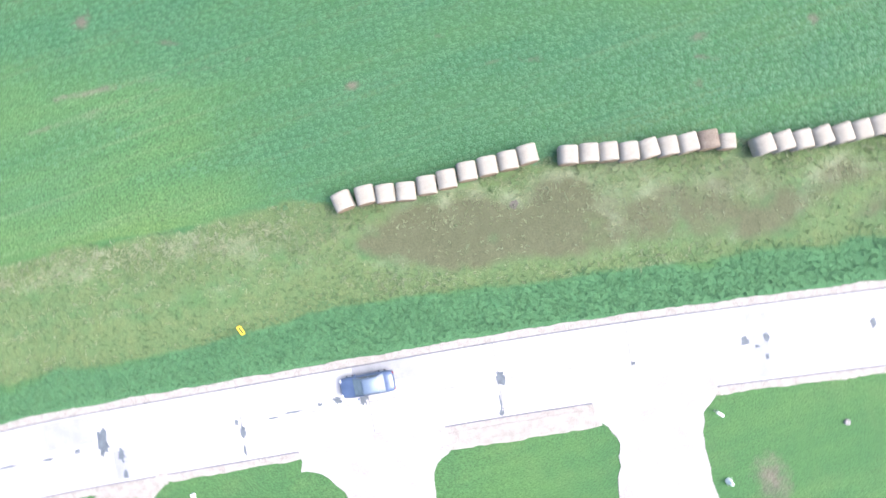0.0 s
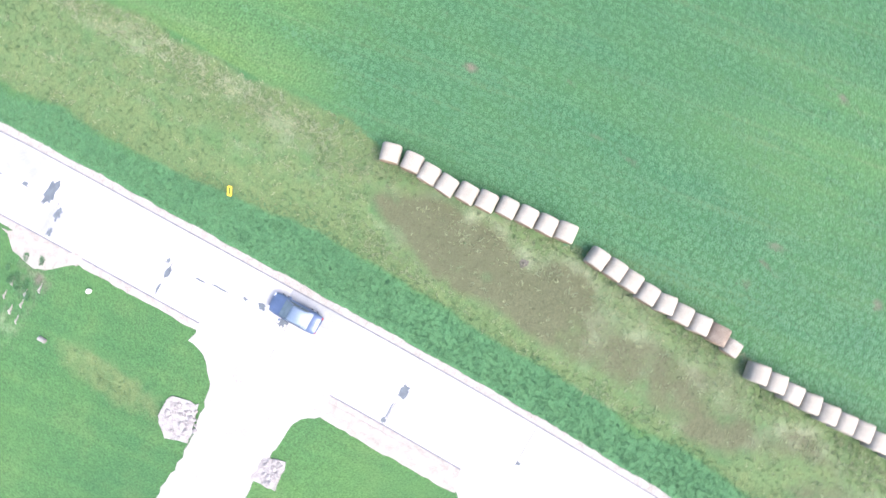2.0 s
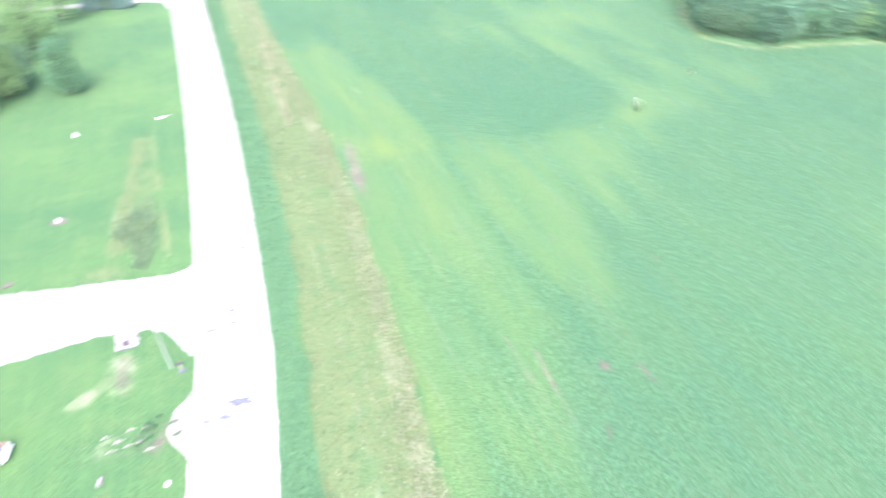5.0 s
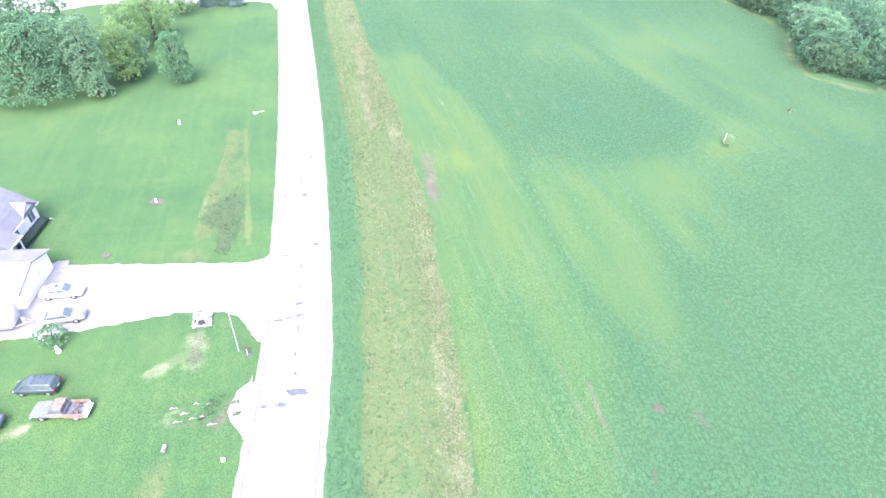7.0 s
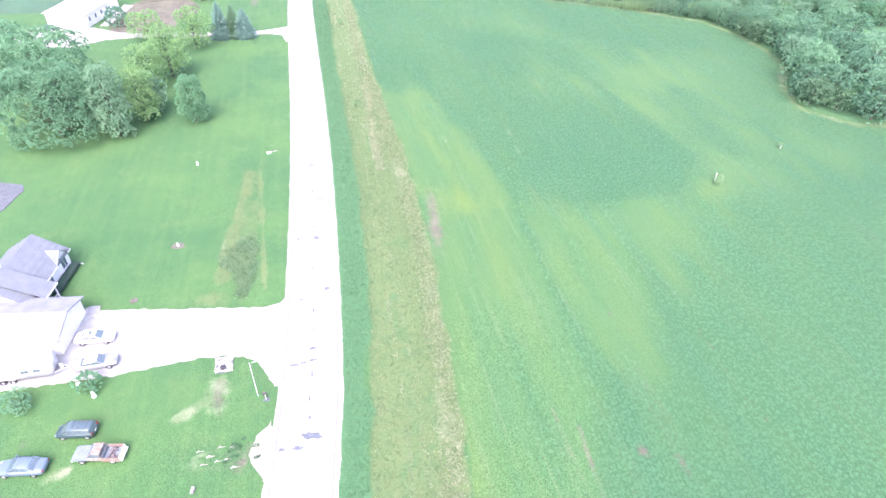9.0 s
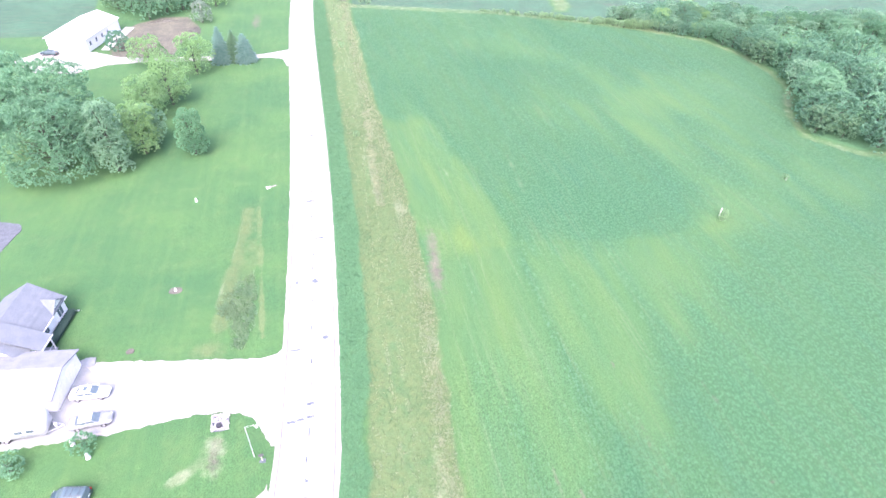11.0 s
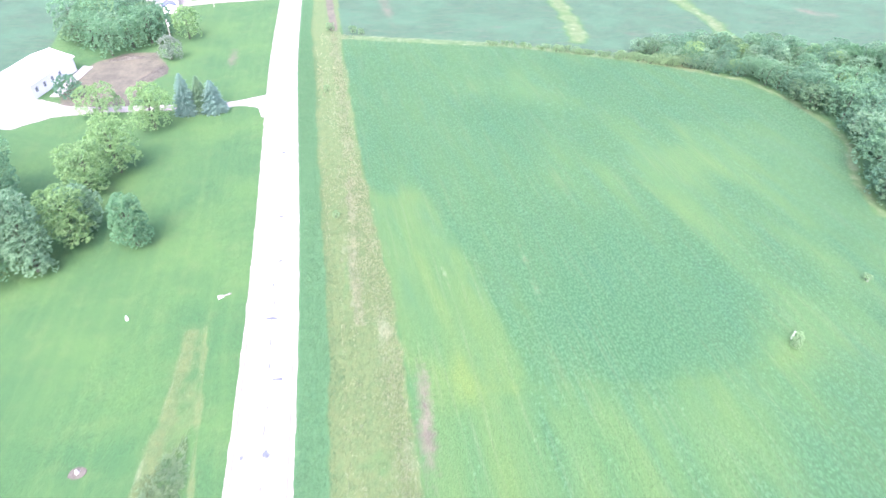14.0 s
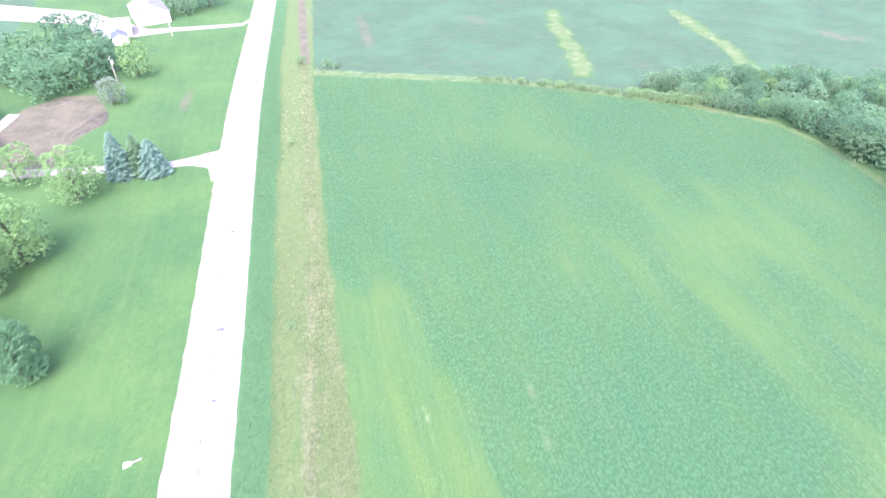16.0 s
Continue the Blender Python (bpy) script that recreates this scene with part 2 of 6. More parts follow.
M["grey_leaf"] = leafy("grey_leaf", (0.175, 0.250, 0.185), (0.270, 0.345, 0.275), 0.7, 0.18)
M["white_wall"] = varied("white_siding", (0.74, 0.75, 0.76), (0.80, 0.80, 0.80), 0.6, 0.6, 0.4, 12.0, 0.12, 0.1)
M["white_roof"] = varied("white_metal_roof", (0.66, 0.67, 0.68), (0.76, 0.77, 0.77), 0.4, 0.45, 0.5, 10.0, 0.12, 0.1)
M["pale_shingle"] = varied("pale_shingle", (0.190, 0.208, 0.225), (0.235, 0.252, 0.270), 0.8, 0.85, 0.3, 16.0, 0.3, 0.4, 0.01)
M["grey_shingle"] = varied("grey_shingle", (0.140, 0.165, 0.186), (0.172, 0.196, 0.216), 0.8, 0.9, 0.3, 16.0, 0.35, 0.4, 0.01, objvar=0.2)
M["blue_roof"] = varied("blue_roof", (0.10, 0.13, 0.20), (0.14, 0.17, 0.25), 1.0, 0.7, 0.4, 10.0, 0.2)
M["pole_metal"] = varied("galvanised_metal", (0.50, 0.52, 0.54), (0.62, 0.63, 0.64), 3.0, 0.4, 0.5, 20.0, 0.15, 0.1, metal=0.5)
M["white_plastic"] = varied("white_plastic", (0.72, 0.72, 0.72), (0.82, 0.82, 0.81), 3.0, 0.4, 0.5, 20.0, 0.1, 0.1)
M["pole_wood"] = varied("weathered_pole_wood", (0.34, 0.32, 0.28), (0.46, 0.44, 0.40), 5.0, 0.9, 0.2, 30.0, 0.4, 0.5)
M["rubble"] = varied("broken_concrete", (0.22, 0.21, 0.20), (0.34, 0.33, 0.32), 1.5, 0.9, 0.2, 12.0, 0.4, 0.6, objvar=0.3)
M["field_stone"] = varied("pale_field_stone", (0.30, 0.29, 0.27), (0.46, 0.45, 0.43), 1.5, 0.9, 0.2, 12.0, 0.4, 0.5, objvar=0.4)
M["dark_metal"] = varied("dark_metal", (0.03, 0.03, 0.035), (0.06, 0.06, 0.065), 4.0, 0.5, 0.5, 20.0, 0.2)
M["yellow"] = varied("yellow_plastic", (0.80, 0.48, 0.02), (0.85, 0.58, 0.04), 3.0, 0.45, 0.5, 15.0, 0.15)
M["tyre"] = varied("tyre_rubber", (0.025, 0.025, 0.027), (0.04, 0.04, 0.042), 4.0, 0.85, 0.3, 30.0, 0.2)
M["rim"] = varied("wheel_rim", (0.45, 0.46, 0.47), (0.6, 0.6, 0.61), 5.0, 0.3, 0.5, 20.0, 0.1, metal=0.7)
M["glass"] = varied("tinted_glass", (0.085, 0.120, 0.135), (0.11, 0.150, 0.165), 2.0, 0.08, 0.7, 10.0, 0.05, 0.0)
M["lamp_red"] = varied("red_lens", (0.35, 0.02, 0.02), (0.45, 0.03, 0.03), 4.0, 0.2, 0.6, 20.0, 0.1)
M["lamp_clear"] = varied("clear_lens", (0.7, 0.72, 0.74), (0.8, 0.8, 0.8), 4.0, 0.15, 0.6, 20.0, 0.1)
M["pond"] = varied("grey_paving", (0.085, 0.098, 0.112), (0.115, 0.128, 0.142), 1.0, 0.8, 0.3, 12.0, 0.3)


def paint(name, c1, c2, metal=0.2, rough=0.3):
    m = varied(name, c1, c2, 1.2, rough, 0.5, 30.0, 0.12, 0.0, metal=metal)
    m.node_tree.nodes["Principled BSDF"].inputs["Coat Weight"].default_value = 0.4
    return m


M["blue_paint"] = paint("steel_blue_paint", (0.060, 0.095, 0.17), (0.085, 0.125, 0.21))
M["pale_blue_paint"] = paint("dusty_blue_paint", (0.115, 0.165, 0.225), (0.145, 0.195, 0.260), rough=0.45)
M["white_paint"] = paint("white_car_paint", (0.74, 0.75, 0.76), (0.80, 0.80, 0.81), 0.0)
M["silver_paint"] = paint("silver_car_paint", (0.26, 0.28, 0.29), (0.32, 0.34, 0.35), 0.3)
M["teal_paint"] = paint("dark_teal_paint", (0.030, 0.062, 0.068), (0.045, 0.082, 0.088))
M["van_roof"] = paint("pale_teal_roof", (0.080, 0.125, 0.135), (0.105, 0.150, 0.16))
M["rust_paint"] = varied("rusty_paint", (0.195, 0.130, 0.092), (0.255, 0.238, 0.220), 1.6, 0.7, 0.3, 14.0, 0.5, 0.2)
M["hood_paint"] = varied("chalky_grey_paint", (0.140, 0.175, 0.200), (0.185, 0.220, 0.245), 1.4, 0.6, 0.3, 16.0, 0.3, 0.1)
M["scrap"] = varied("mixed_scrap", (0.09, 0.07, 0.07), (0.24, 0.22, 0.21), 2.0, 0.7, 0.3, 9.0, 0.6, 0.3, objvar=0.4)
M["mulch"] = varied("bark_mulch", (0.098, 0.094, 0.080), (0.145, 0.138, 0.118), 4.0, 0.95, 0.1, 25.0, 0.5, 0.6)
M["apron"] = varied("grey_gravel_apron", (0.225, 0.24, 0.24), (0.28, 0.295, 0.295), 0.6, 0.9, 0.2, 14.0, 0.35, 0.5, 0.02)
M["old_patch"] = varied("grey_repair_concrete", (0.245, 0.258, 0.270), (0.285, 0.298, 0.312), 0.8, 0.85, 0.3, 20.0, 0.25, 0.2, 0.01)

# ---- tools for meshes ----
def part(name, bm, material, parent=None, label="", smooth=False):
    me = bpy.data.meshes.new(name)
    if smooth:
        for f in bm.faces:
            f.smooth = True
    bm.to_mesh(me)
    bm.free()
    me.materials.append(material)
    ob = new(name, me)
    if parent is not None:
        ob.parent = parent
    if label:
        ob["label"] = label
    return ob


def thing(name, m, label, category, group="", kind=""):
    ob = new(name)
    ob.empty_display_size = 0.3
    ob.matrix_world = m
    return tagged(ob, label, category, group, kind)


def box(bm, x0, x1, y0, y1, z0, z1, bevel=0.0):
    r = bmesh.ops.create_cube(bm, size=1.0, matrix=Matrix.LocRotScale(((x0 + x1) / 2, (y0 + y1) / 2, (z0 + z1) / 2), None, (x1 - x0, y1 - y0, z1 - z0)))
    if bevel:
        bmesh.ops.bevel(bm, geom=list({e for v in r["verts"] for e in v.link_edges}), offset=bevel, segments=2, affect="EDGES")
    return bm


def boxed(*a, **k):
    return box(bmesh.new(), *a, **k)


def tube(bm, a, b, r0, r1, n=8):
    a, b = Vector(a), Vector(b)
    q = (b - a).to_track_quat("Z", "Y").to_matrix().to_4x4()
    bmesh.ops.create_cone(bm, cap_ends=True, segments=n, radius1=r0, radius2=r1, depth=(b - a).length, matrix=Matrix.Translation((a + b) / 2) @ q)
    return bm


def prism(pts, z0, z1):
    """A plate with the outline pts."""
    bm = bmesh.new()
    f = bm.faces.new([bm.verts.new((x, y, z1)) for x, y in pts])
    if f.normal.z < 0 or f.calc_area() == 0:
        f.normal_flip()
    f.normal_update()
    if f.normal.z < 0:
        f.normal_flip()
    lo = bmesh.ops.extrude_face_region(bm, geom=[f])
    for v in lo["geom"]:
        if isinstance(v, bmesh.types.BMVert):
            v.co.z = z0
    bmesh.ops.recalc_face_normals(bm, faces=bm.faces)
    bmesh.ops.triangulate(bm, faces=[f for f in bm.faces if len(f.verts) > 4])
    return bm


def ragged(pts, step, amp, rng, closed=True):
    """The outline pts cut into steps, each point shifted a little."""
    out = []
    n = len(pts)
    for i in range(n if closed else n - 1):
        a, b = Vector(pts[i]), Vector(pts[(i + 1) % n])
        k = max(1, int((b - a).length / step))
        for j in range(k):
            p = a.lerp(b, j / k)
            out.append((p.x + rng.uniform(-amp, amp), p.y + rng.uniform(-amp, amp)))
    return out


def mesh_of(name, verts, faces, material, attrs=()):
    """A mesh from arrays of points and of faces with equal corner counts."""
    me = bpy.data.meshes.new(name)
    n, k = faces.shape
    me.vertices.add(len(verts))
    me.vertices.foreach_set("co", np.ascontiguousarray(verts, np.float32).ravel())
    me.loops.add(n * k)
    me.loops.foreach_set("vertex_index", np.ascontiguousarray(faces, np.int32).ravel())
    me.polygons.add(n)
    me.polygons.foreach_set("loop_start", np.arange(0, n * k, k, dtype=np.int32))
    me.update(calc_edges=True)
    for aname, kind, values in attrs:
        at = me.attributes.new(aname, kind, "POINT")
        at.data.foreach_set("color" if kind == "FLOAT_COLOR" else "value", np.ascontiguousarray(values, np.float32).ravel())
    me.materials.append(material)
    return new(name, me)


def scatter(name, tv, tf, pos, yaw, size, material, tilt=None, attrs=(), height=None):
    """One mesh of many copies of a small form."""
    c, s = np.cos(yaw)[:, None], np.sin(yaw)[:, None]
    x, y, z = tv[None, :, 0], tv[None, :, 1], tv[None, :, 2]
    v = np.stack([(c * x - s * y) * size[:, None], (s * x + c * y) * size[:, None], z * (size if height is None else height)[:, None] + 0 * c], -1)
    if tilt is not None:
        v[..., 0] += v[..., 2] * tilt[:, 0:1]
        v[..., 1] += v[..., 2] * tilt[:, 1:2]
    v += pos[:, None, :]
    f = (tf[None] + (np.arange(len(pos)) * len(tv))[:, None, None]).reshape(-1, tf.shape[1])
    return mesh_of(name, v.reshape(-1, 3), f, material, [(a, k, np.repeat(w, len(tv))) for a, k, w in attrs])


def vnoise(x, y, scale, seed):
    """Smooth value noise from 0 to 1."""
    g = np.random.RandomState(seed).rand(256, 256)
    u, w = x / scale + 1000.0, y / scale + 1000.0
    i, j = np.floor(u).astype(int), np.floor(w).astype(int)
    a, b = u - i, w - j
    a, b = a * a * (3 - 2 * a), b * b * (3 - 2 * b)
    i0, i1, j0, j1 = i % 256, (i + 1) % 256, j % 256, (j + 1) % 256
    return (g[i0, j0] * (1 - a) + g[i1, j0] * a) * (1 - b) + (g[i0, j1] * (1 - a) + g[i1, j1] * a) * b


def fbm(x, y, scale, seed):
    return (vnoise(x, y, scale, seed) + 0.5 * vnoise(x, y, scale / 2.1, seed + 1) + 0.25 * vnoise(x, y, scale / 4.3, seed + 2)) / 1.75


def soft(d, w):
    """0 to 1 as d goes from -w to w."""
    return np.clip(d / (2 * w) + 0.5, 0, 1)


def blob(x, y, cx, cy, rx, ry, turn=0.0):
    """About 1 in the middle of an ellipse, 0.5 at its rim."""
    c, s = math.cos(radians(turn)), math.sin(radians(turn))
    u, w = ((x - cx) * c + (y - cy) * s) / rx, (-(x - cx) * s + (y - cy) * c) / ry
    return np.exp(-0.693 * (u * u + w * w))


def inside(x, y, pts):
    """Signed nearness to an outline: positive inside, in metres."""
    d, odd = np.full(x.shape, 1e9), np.zeros(x.shape, bool)
    for (ax, ay), (bx, by) in zip(pts, pts[1:] + pts[:1]):
        ux, uy = bx - ax, by - ay
        k = np.clip(((x - ax) * ux + (y - ay) * uy) / (ux * ux + uy * uy), 0, 1)
        d = np.minimum(d, np.hypot(x - ax - k * ux, y - ay - k * uy))
        if by != ay:
            odd ^= ((ay > y) != (by > y)) & (x < ux * (y - ay) / uy + ax)
    return np.where(odd, d, -d)


# ---- plan: lines that run along the road, as y and x ----
ROAD_Y = [-90, -26, -15, -5, 6, 27, 37, 45, 60, 75, 95, 120, 150, 172, 190, 213, 268, 420]
ROAD_X = [-21.0, -8.8, -6.8, -5.0, -3.3, -0.45, 0.9, 1.9, 2.75, 3.45, 4.1, 4.5, 4.6, 4.75, 4.9, 5.6, 7.7, 14.0]
VERGE_Y = [-90, -28, -12, -3, 6, 14, 21, 29, 35, 44, 58, 72, 84, 130, 170, 214, 420]
VERGE_X = [-13.5, -1.9, 1.2, 2.9, 4.6, 6.3, 6.7, 6.9, 7.7, 8.8, 10.2, 11.1, 11.8, 12.2, 12.9, 13.2, 22.0]
FIELD_Y = [-90, -29, -19, -9, -2, 6, 14, 16, 24, 33, 43, 55, 69, 88, 110, 130, 165, 200, 420]
FIELD_X = [-8.0, 6.4, 8.9, 11.2, 12.9, 13.2, 14.5, 15.6, 16.2, 17.6, 18.8, 19.8, 21.1, 21.6, 21.3, 20.9, 21.0, 21.6, 30.0]


def smooth_line(ys, xs):
    y = np.arange(ys[0], ys[-1] + 0.5, 0.5)
    x = np.interp(y, ys, xs)
    k = np.hanning(31)
    x = np.convolve(np.pad(x, 15, mode="reflect", reflect_type="odd"), k / k.sum(), "valid")
    return lambda q: np.interp(q, y, x)


road_x, verge_x, field_x = smooth_line(ROAD_Y, ROAD_X), smooth_line(VERGE_Y, VERGE_X), smooth_line(FIELD_Y, FIELD_X)
WOODS = [(102, 187), (115, 172.5), (127, 163), (131, 149), (131, 136), (128, 125), (119, 114), (114, 102), (121, 93), (138, 90.5), (153, 87), (156, 78), (149, 64.5),
         (131, 53), (109, 40.5), (107, 33), (110.5, 27), (122, 29), (136, 24), (142, 10), (215, -10), (225, 90), (215, 165), (165, 178), (130, 190)]
NORTH_EDGE = [(21, 211), (43, 204.5), (71, 196.5), (96, 184), (115, 173)]


LOWER_THIN = [(11, 22), (13, 33), (14, 45), (16, 66), (16, 84), (31, 77), (44, 75), (58.6, 73), (73, 74.6), (68, 66), (55, 54.6), (45, 45), (37, 38), (33, 31), (27, 23), (20, 19)]
UPPER_THIN = [(16, 127), (16, 111), (16, 95), (16, 84), (31, 78), (36.5, 83), (37, 90), (35.5, 98), (33.6, 109), (30, 123)]
PALE_PATCH = [(72, 118), (85, 138), (95, 141), (103, 130), (96, 117), (78, 104)]
EAST_SWALE = [(88, 101), (98, 93), (115, 93), (112, 81), (94, 78), (77, 75), (80, 86)]
LUSH_OVAL = [(47, 101), (58, 107), (71, 107), (77, 97), (74, 85), (64, 76), (52, 76.5), (42, 80.5), (41.5, 90)]
HEADLAND = [(22.4, 84), (31, 77.2), (44, 75.4), (58.6, 73), (73, 74.6)]
PALE_ARC = [(60, 167.5), (67, 161.5), (78, 157), (88, 149.5), (97, 138)]


def near_line(x, y, pts):
    """Distance to a line of points."""
    d = np.full(x.shape, 1e9)
    for (ax, ay), (bx, by) in zip(pts, pts[1:]):
        ux, uy = bx - ax, by - ay
        k = np.clip(((x - ax) * ux + (y - ay) * uy) / (ux * ux + uy * uy), 0, 1)
        d = np.minimum(d, np.hypot(x - ax - k * ux, y - ay - k * uy))
    return d


def tone_at(x, y):
    """How thin, pale and yellow the crop is, patch by patch, in streaks along the rows."""
    u = x - 0.8 * (road_x(y) - 2.75) + 0.115 * np.clip(y - 85, 0, 130)
    big, rows, fine = fbm(x, y * 0.6, 13, 11), fbm(u, y * 0.06, 2.0, 23), fbm(u, y * 0.3, 3.4, 27)
    n = 9.0 * (fine - 0.5) + 9.0 * (big - 0.5)
    low, up = soft(inside(x, y, LOWER_THIN) + n, 3.5), soft(inside(x, y, UPPER_THIN) + n, 2.5)
    t = 0.10 + 0.23 * low + 0.34 * up + 0.28 * soft(inside(x, y, PALE_PATCH) + 2.6 * n, 13.0) + 0.16 * soft(inside(x, y, EAST_SWALE) + 2.0 * n, 7.0)
    t += 0.13 * soft(2.5 - near_line(x, y, PALE_ARC) + 1.6 * n, 5.0) + 0.10 * soft(0.5 - near_line(x, y, HEADLAND) + 0.12 * n, 0.6)
    t += 0.26 * soft(2.2 + 4.0 * (vnoise(x, y, 9, 5) - 0.3) - (x - field_x(y)), 1.8) * soft(y - 24, 6) * soft(66 - y, 10)
    t += 0.16 * low * blob(x, y, 27.5, 52, 3.0, 13, -8) + 0.14 * low * blob(x, y, 41, 62, 4, 9, -18) + 0.08 * low * blob(x, y, 57, 66, 5, 6, -25)
    t += 0.12 * blob(x, y, 27, -22, 5, 7, 0) + 0.10 * blob(x, y, 42, 128, 11, 14, 20) + 0.06 * soft(y - 165, 14)
    t -= 0.10 * soft(inside(x, y, LUSH_OVAL) + n, 5.0)
    t += (0.9 * (rows - 0.5) + 0.7 * (fine - 0.5)) * (0.14 + 0.9 * np.clip(t, 0, 0.6)) + 0.16 * (big - 0.5)
    return np.clip(t, 0, 0.95)


MOWN = [(11.4, 14.4), (12.4, 9.9), (11.9, 3.9), (10.2, -3.7), (7.2, -17.1), (3.9, -28.9), (0.5, -42), (-3.0, -42), (0.3, -28.2), (1.4, -13.9), (3.9, -2.8), (5.9, 6.2), (7.5, 9.7), (9.1, 13.2)]
SOIL_SPOTS = [(27, 13.2, 0.5, 0.5, 0), (18.3, -18.9, 0.4, 1.4, 0), (16.6, -27.9, 0.7, 0.6, 0), (14.5, -17.3, 0.6, 0.8, 0), (19.1, 6.2, 0.35, 1.0, 0), (31.4, -20.2, 0.35, 3.2, -20), (23.5, 9.5, 0.4, 0.8, 0),
              (33, 6, 0.4, 2.0, 20), (39.2, 27.1, 0.6, 1.4, 0), (36, 30, 0.7, 1.0, 0)]


SOIL_LINES = [([(30.4, 34), (29.6, 27), (28.4, 17)], 0.35), ([(33, 26), (31, 21)], 0.3), ([(25.4, 2.6), (24.6, -1)], 0.3), ([(21.8, -1.5), (20.6, -6)], 0.3), ([(16.8, -18), (15.4, -21)], 0.35), ([(28.3, 37), (28.2, 25)], 0.32),
              ([(41.6, 51), (40.6, 37.4)], 0.28), ([(35.2, 29.4), (45.4, 27.2)], 0.28), ([(40, 33.4), (54.4, 30)], 0.28), ([(51.5, 47), (51.9, 39.6)], 0.25)]
DRY_LINES = [[(44.4, 117), (44.5, 105), (43.3, 95), (42.8, 87)], [(46.2, 113), (46.0, 97)], [(30.2, 105), (30.4, 94)]]
TALL_GREEN = [(13.8, 59.3, 0.6, 1.6), (12.3, 50.7, 0.55, 1.5), (12.5, 44.8, 0.5, 1.8), (12.2, 47.6, 0.4, 1.2), (11.4, 36.9, 0.4, 0.8), (15.5, 35.4, 0.5, 0.8), (15.0, 63, 0.6, 1.2), (11.0, 24, 0.9, 2.2), (9.6, 18.5, 1.2, 2.4), (13.2, 83, 0.6, 1.4)]


def cover_at(x, y):
    """What grows where: verge, straw, mown brown; crop, far crop, bare soil; weeds."""
    rx, vx, fx = road_x(y), verge_x(y), field_x(y)
    wob = 1.6 * (fbm(x, y, 4.5, 31) - 0.5)
    north = np.interp(x, [p[0] for p in NORTH_EDGE], [p[1] for p in NORTH_EDGE])
    wood = inside(x, y, WOODS)
    crop = soft(x - fx + 0.4 * wob, 0.35) * soft(north - 1.5 - y, 0.8) * soft(-wood - 1.5 + wob, 0.8)
    far = np.maximum(soft(x - 22.5 + 0.3 * wob, 0.4) * soft(y - north - 2.5 + wob, 0.8) * (wood < 0), soft(-56 - 0.12 * (y - 190) - x, 0.8) * soft(y - 192, 1.0))
    far = np.maximum(far, soft(x - 232, 4))
    swale = np.minimum(near_line(x, y, [(93.5, 198), (97.5, 214), (100.5, 234), (105.5, 253)]), near_line(x, y, [(142, 192), (146, 210), (147.5, 230), (149.5, 248)]))
    swale = soft(2.9 - swale + 2.6 * wob, 1.8)
    far = np.minimum(far, 1 - swale)
    verge = soft(x - rx - 2.9, 0.3) * soft(vx - x + 1.5 * wob + 0.8 * (vnoise(x, y, 9, 33) - 0.5), 0.9)
    dry = soft(x - vx - 0.5 * wob, 0.5) * soft(fx - x + wob, 0.5)
    rim = soft(wood + 2.0 + wob, 0.8) * soft(1.0 - wood, 1.0) + soft(2.6 - np.abs(y - north - 0.8 + wob), 0.8) * soft(x - 21, 1.0) * soft(118 - x, 2)
    cut = inside(x, y, MOWN)
    brown = soft(cut + 2.0 * wob + 0.3, 1.3) * dry * (0.62 + 0.25 * soft(y + 6, 6)) * (0.55 + 0.9 * fbm(x, y, 2.6, 43))
    brown = np.maximum(brown, 0.2 * dry * soft(x - vx - 2.6, 0.6) * soft(vx + 5.0 - x, 0.6) * (0.35 + vnoise(x, y, 7, 41)) * soft(y - 14, 2) * soft(62 - y, 4))
    brown = np.maximum(brown, 0.80 * dry * soft(vx + 2.3 - x + wob, 0.5) * fbm(x, y * 0.3, 3, 49) * soft(y - 18, 3) * soft(75 - y, 6))
    tall = soft(0.75 - near_line(x, y, [(16.2, 92), (16.6, 105), (17.4, 118), (18.0, 130)]) + 0.8 * wob, 0.5)
    streak = np.clip(1.9 * (fbm(x * 1.4, y * 0.28, 2.8, 51) - 0.5) + 0.5, 0, 1)
    up = soft(y - 15, 4)
    edge = soft(1.1 - np.abs(x - fx + 2.0 + 1.2 * wob), 0.7)
    straw = np.clip(dry * (0.02 + (0.62 - 0.30 * up) * streak + 0.22 * fbm(x, y, 12, 52) + (0.42 + 0.34 * up * fbm(x, y * 0.3, 4, 53)) * edge) + 0.7 * tall * dry, 0, 1)
    straw = np.maximum(straw, 0.8 * up * dry * soft(0.35 - np.abs(np.abs(x - vx - 3.6 - 1.2 * np.sin(y * 0.06)) - 0.8), 0.3) * fbm(x, y, 3, 54) * 1.3)
    straw = np.maximum(straw, 0.75 * dry * soft(1.3 - np.abs(x - fx + 1.5) + wob, 0.6) * (0.4 + 0.9 * fbm(x, y * 0.5, 3.5, 55)) * soft(y - 17, 3) * soft(150 - y, 20))
    straw = np.maximum(straw, 0.46 * rim)
    straw = np.maximum(straw, 0.6 * swale * soft(y - north - 2, 1.0) * (0.45 + 0.8 * fbm(x, y, 5, 65)))
    verge = np.maximum(verge, 0.95 * soft(wood - 1.5, 1.0))
    straw = np.clip(straw + dry * (0.35 * soft(0.8 - np.abs(cut + 1.4 + wob), 0.6) * fbm(x, y, 3, 44)), 0, 1)
    bank = soft(x - fx + 2.6 + 1.5 * wob, 0.6) * dry * soft(y + 34, 3) * soft(16 - y, 2) * (0.3 + 0.75 * fbm(x, y, 1.8, 45))
    verge = np.maximum(verge, np.where(straw < 0.62, bank, 0.5 * bank))
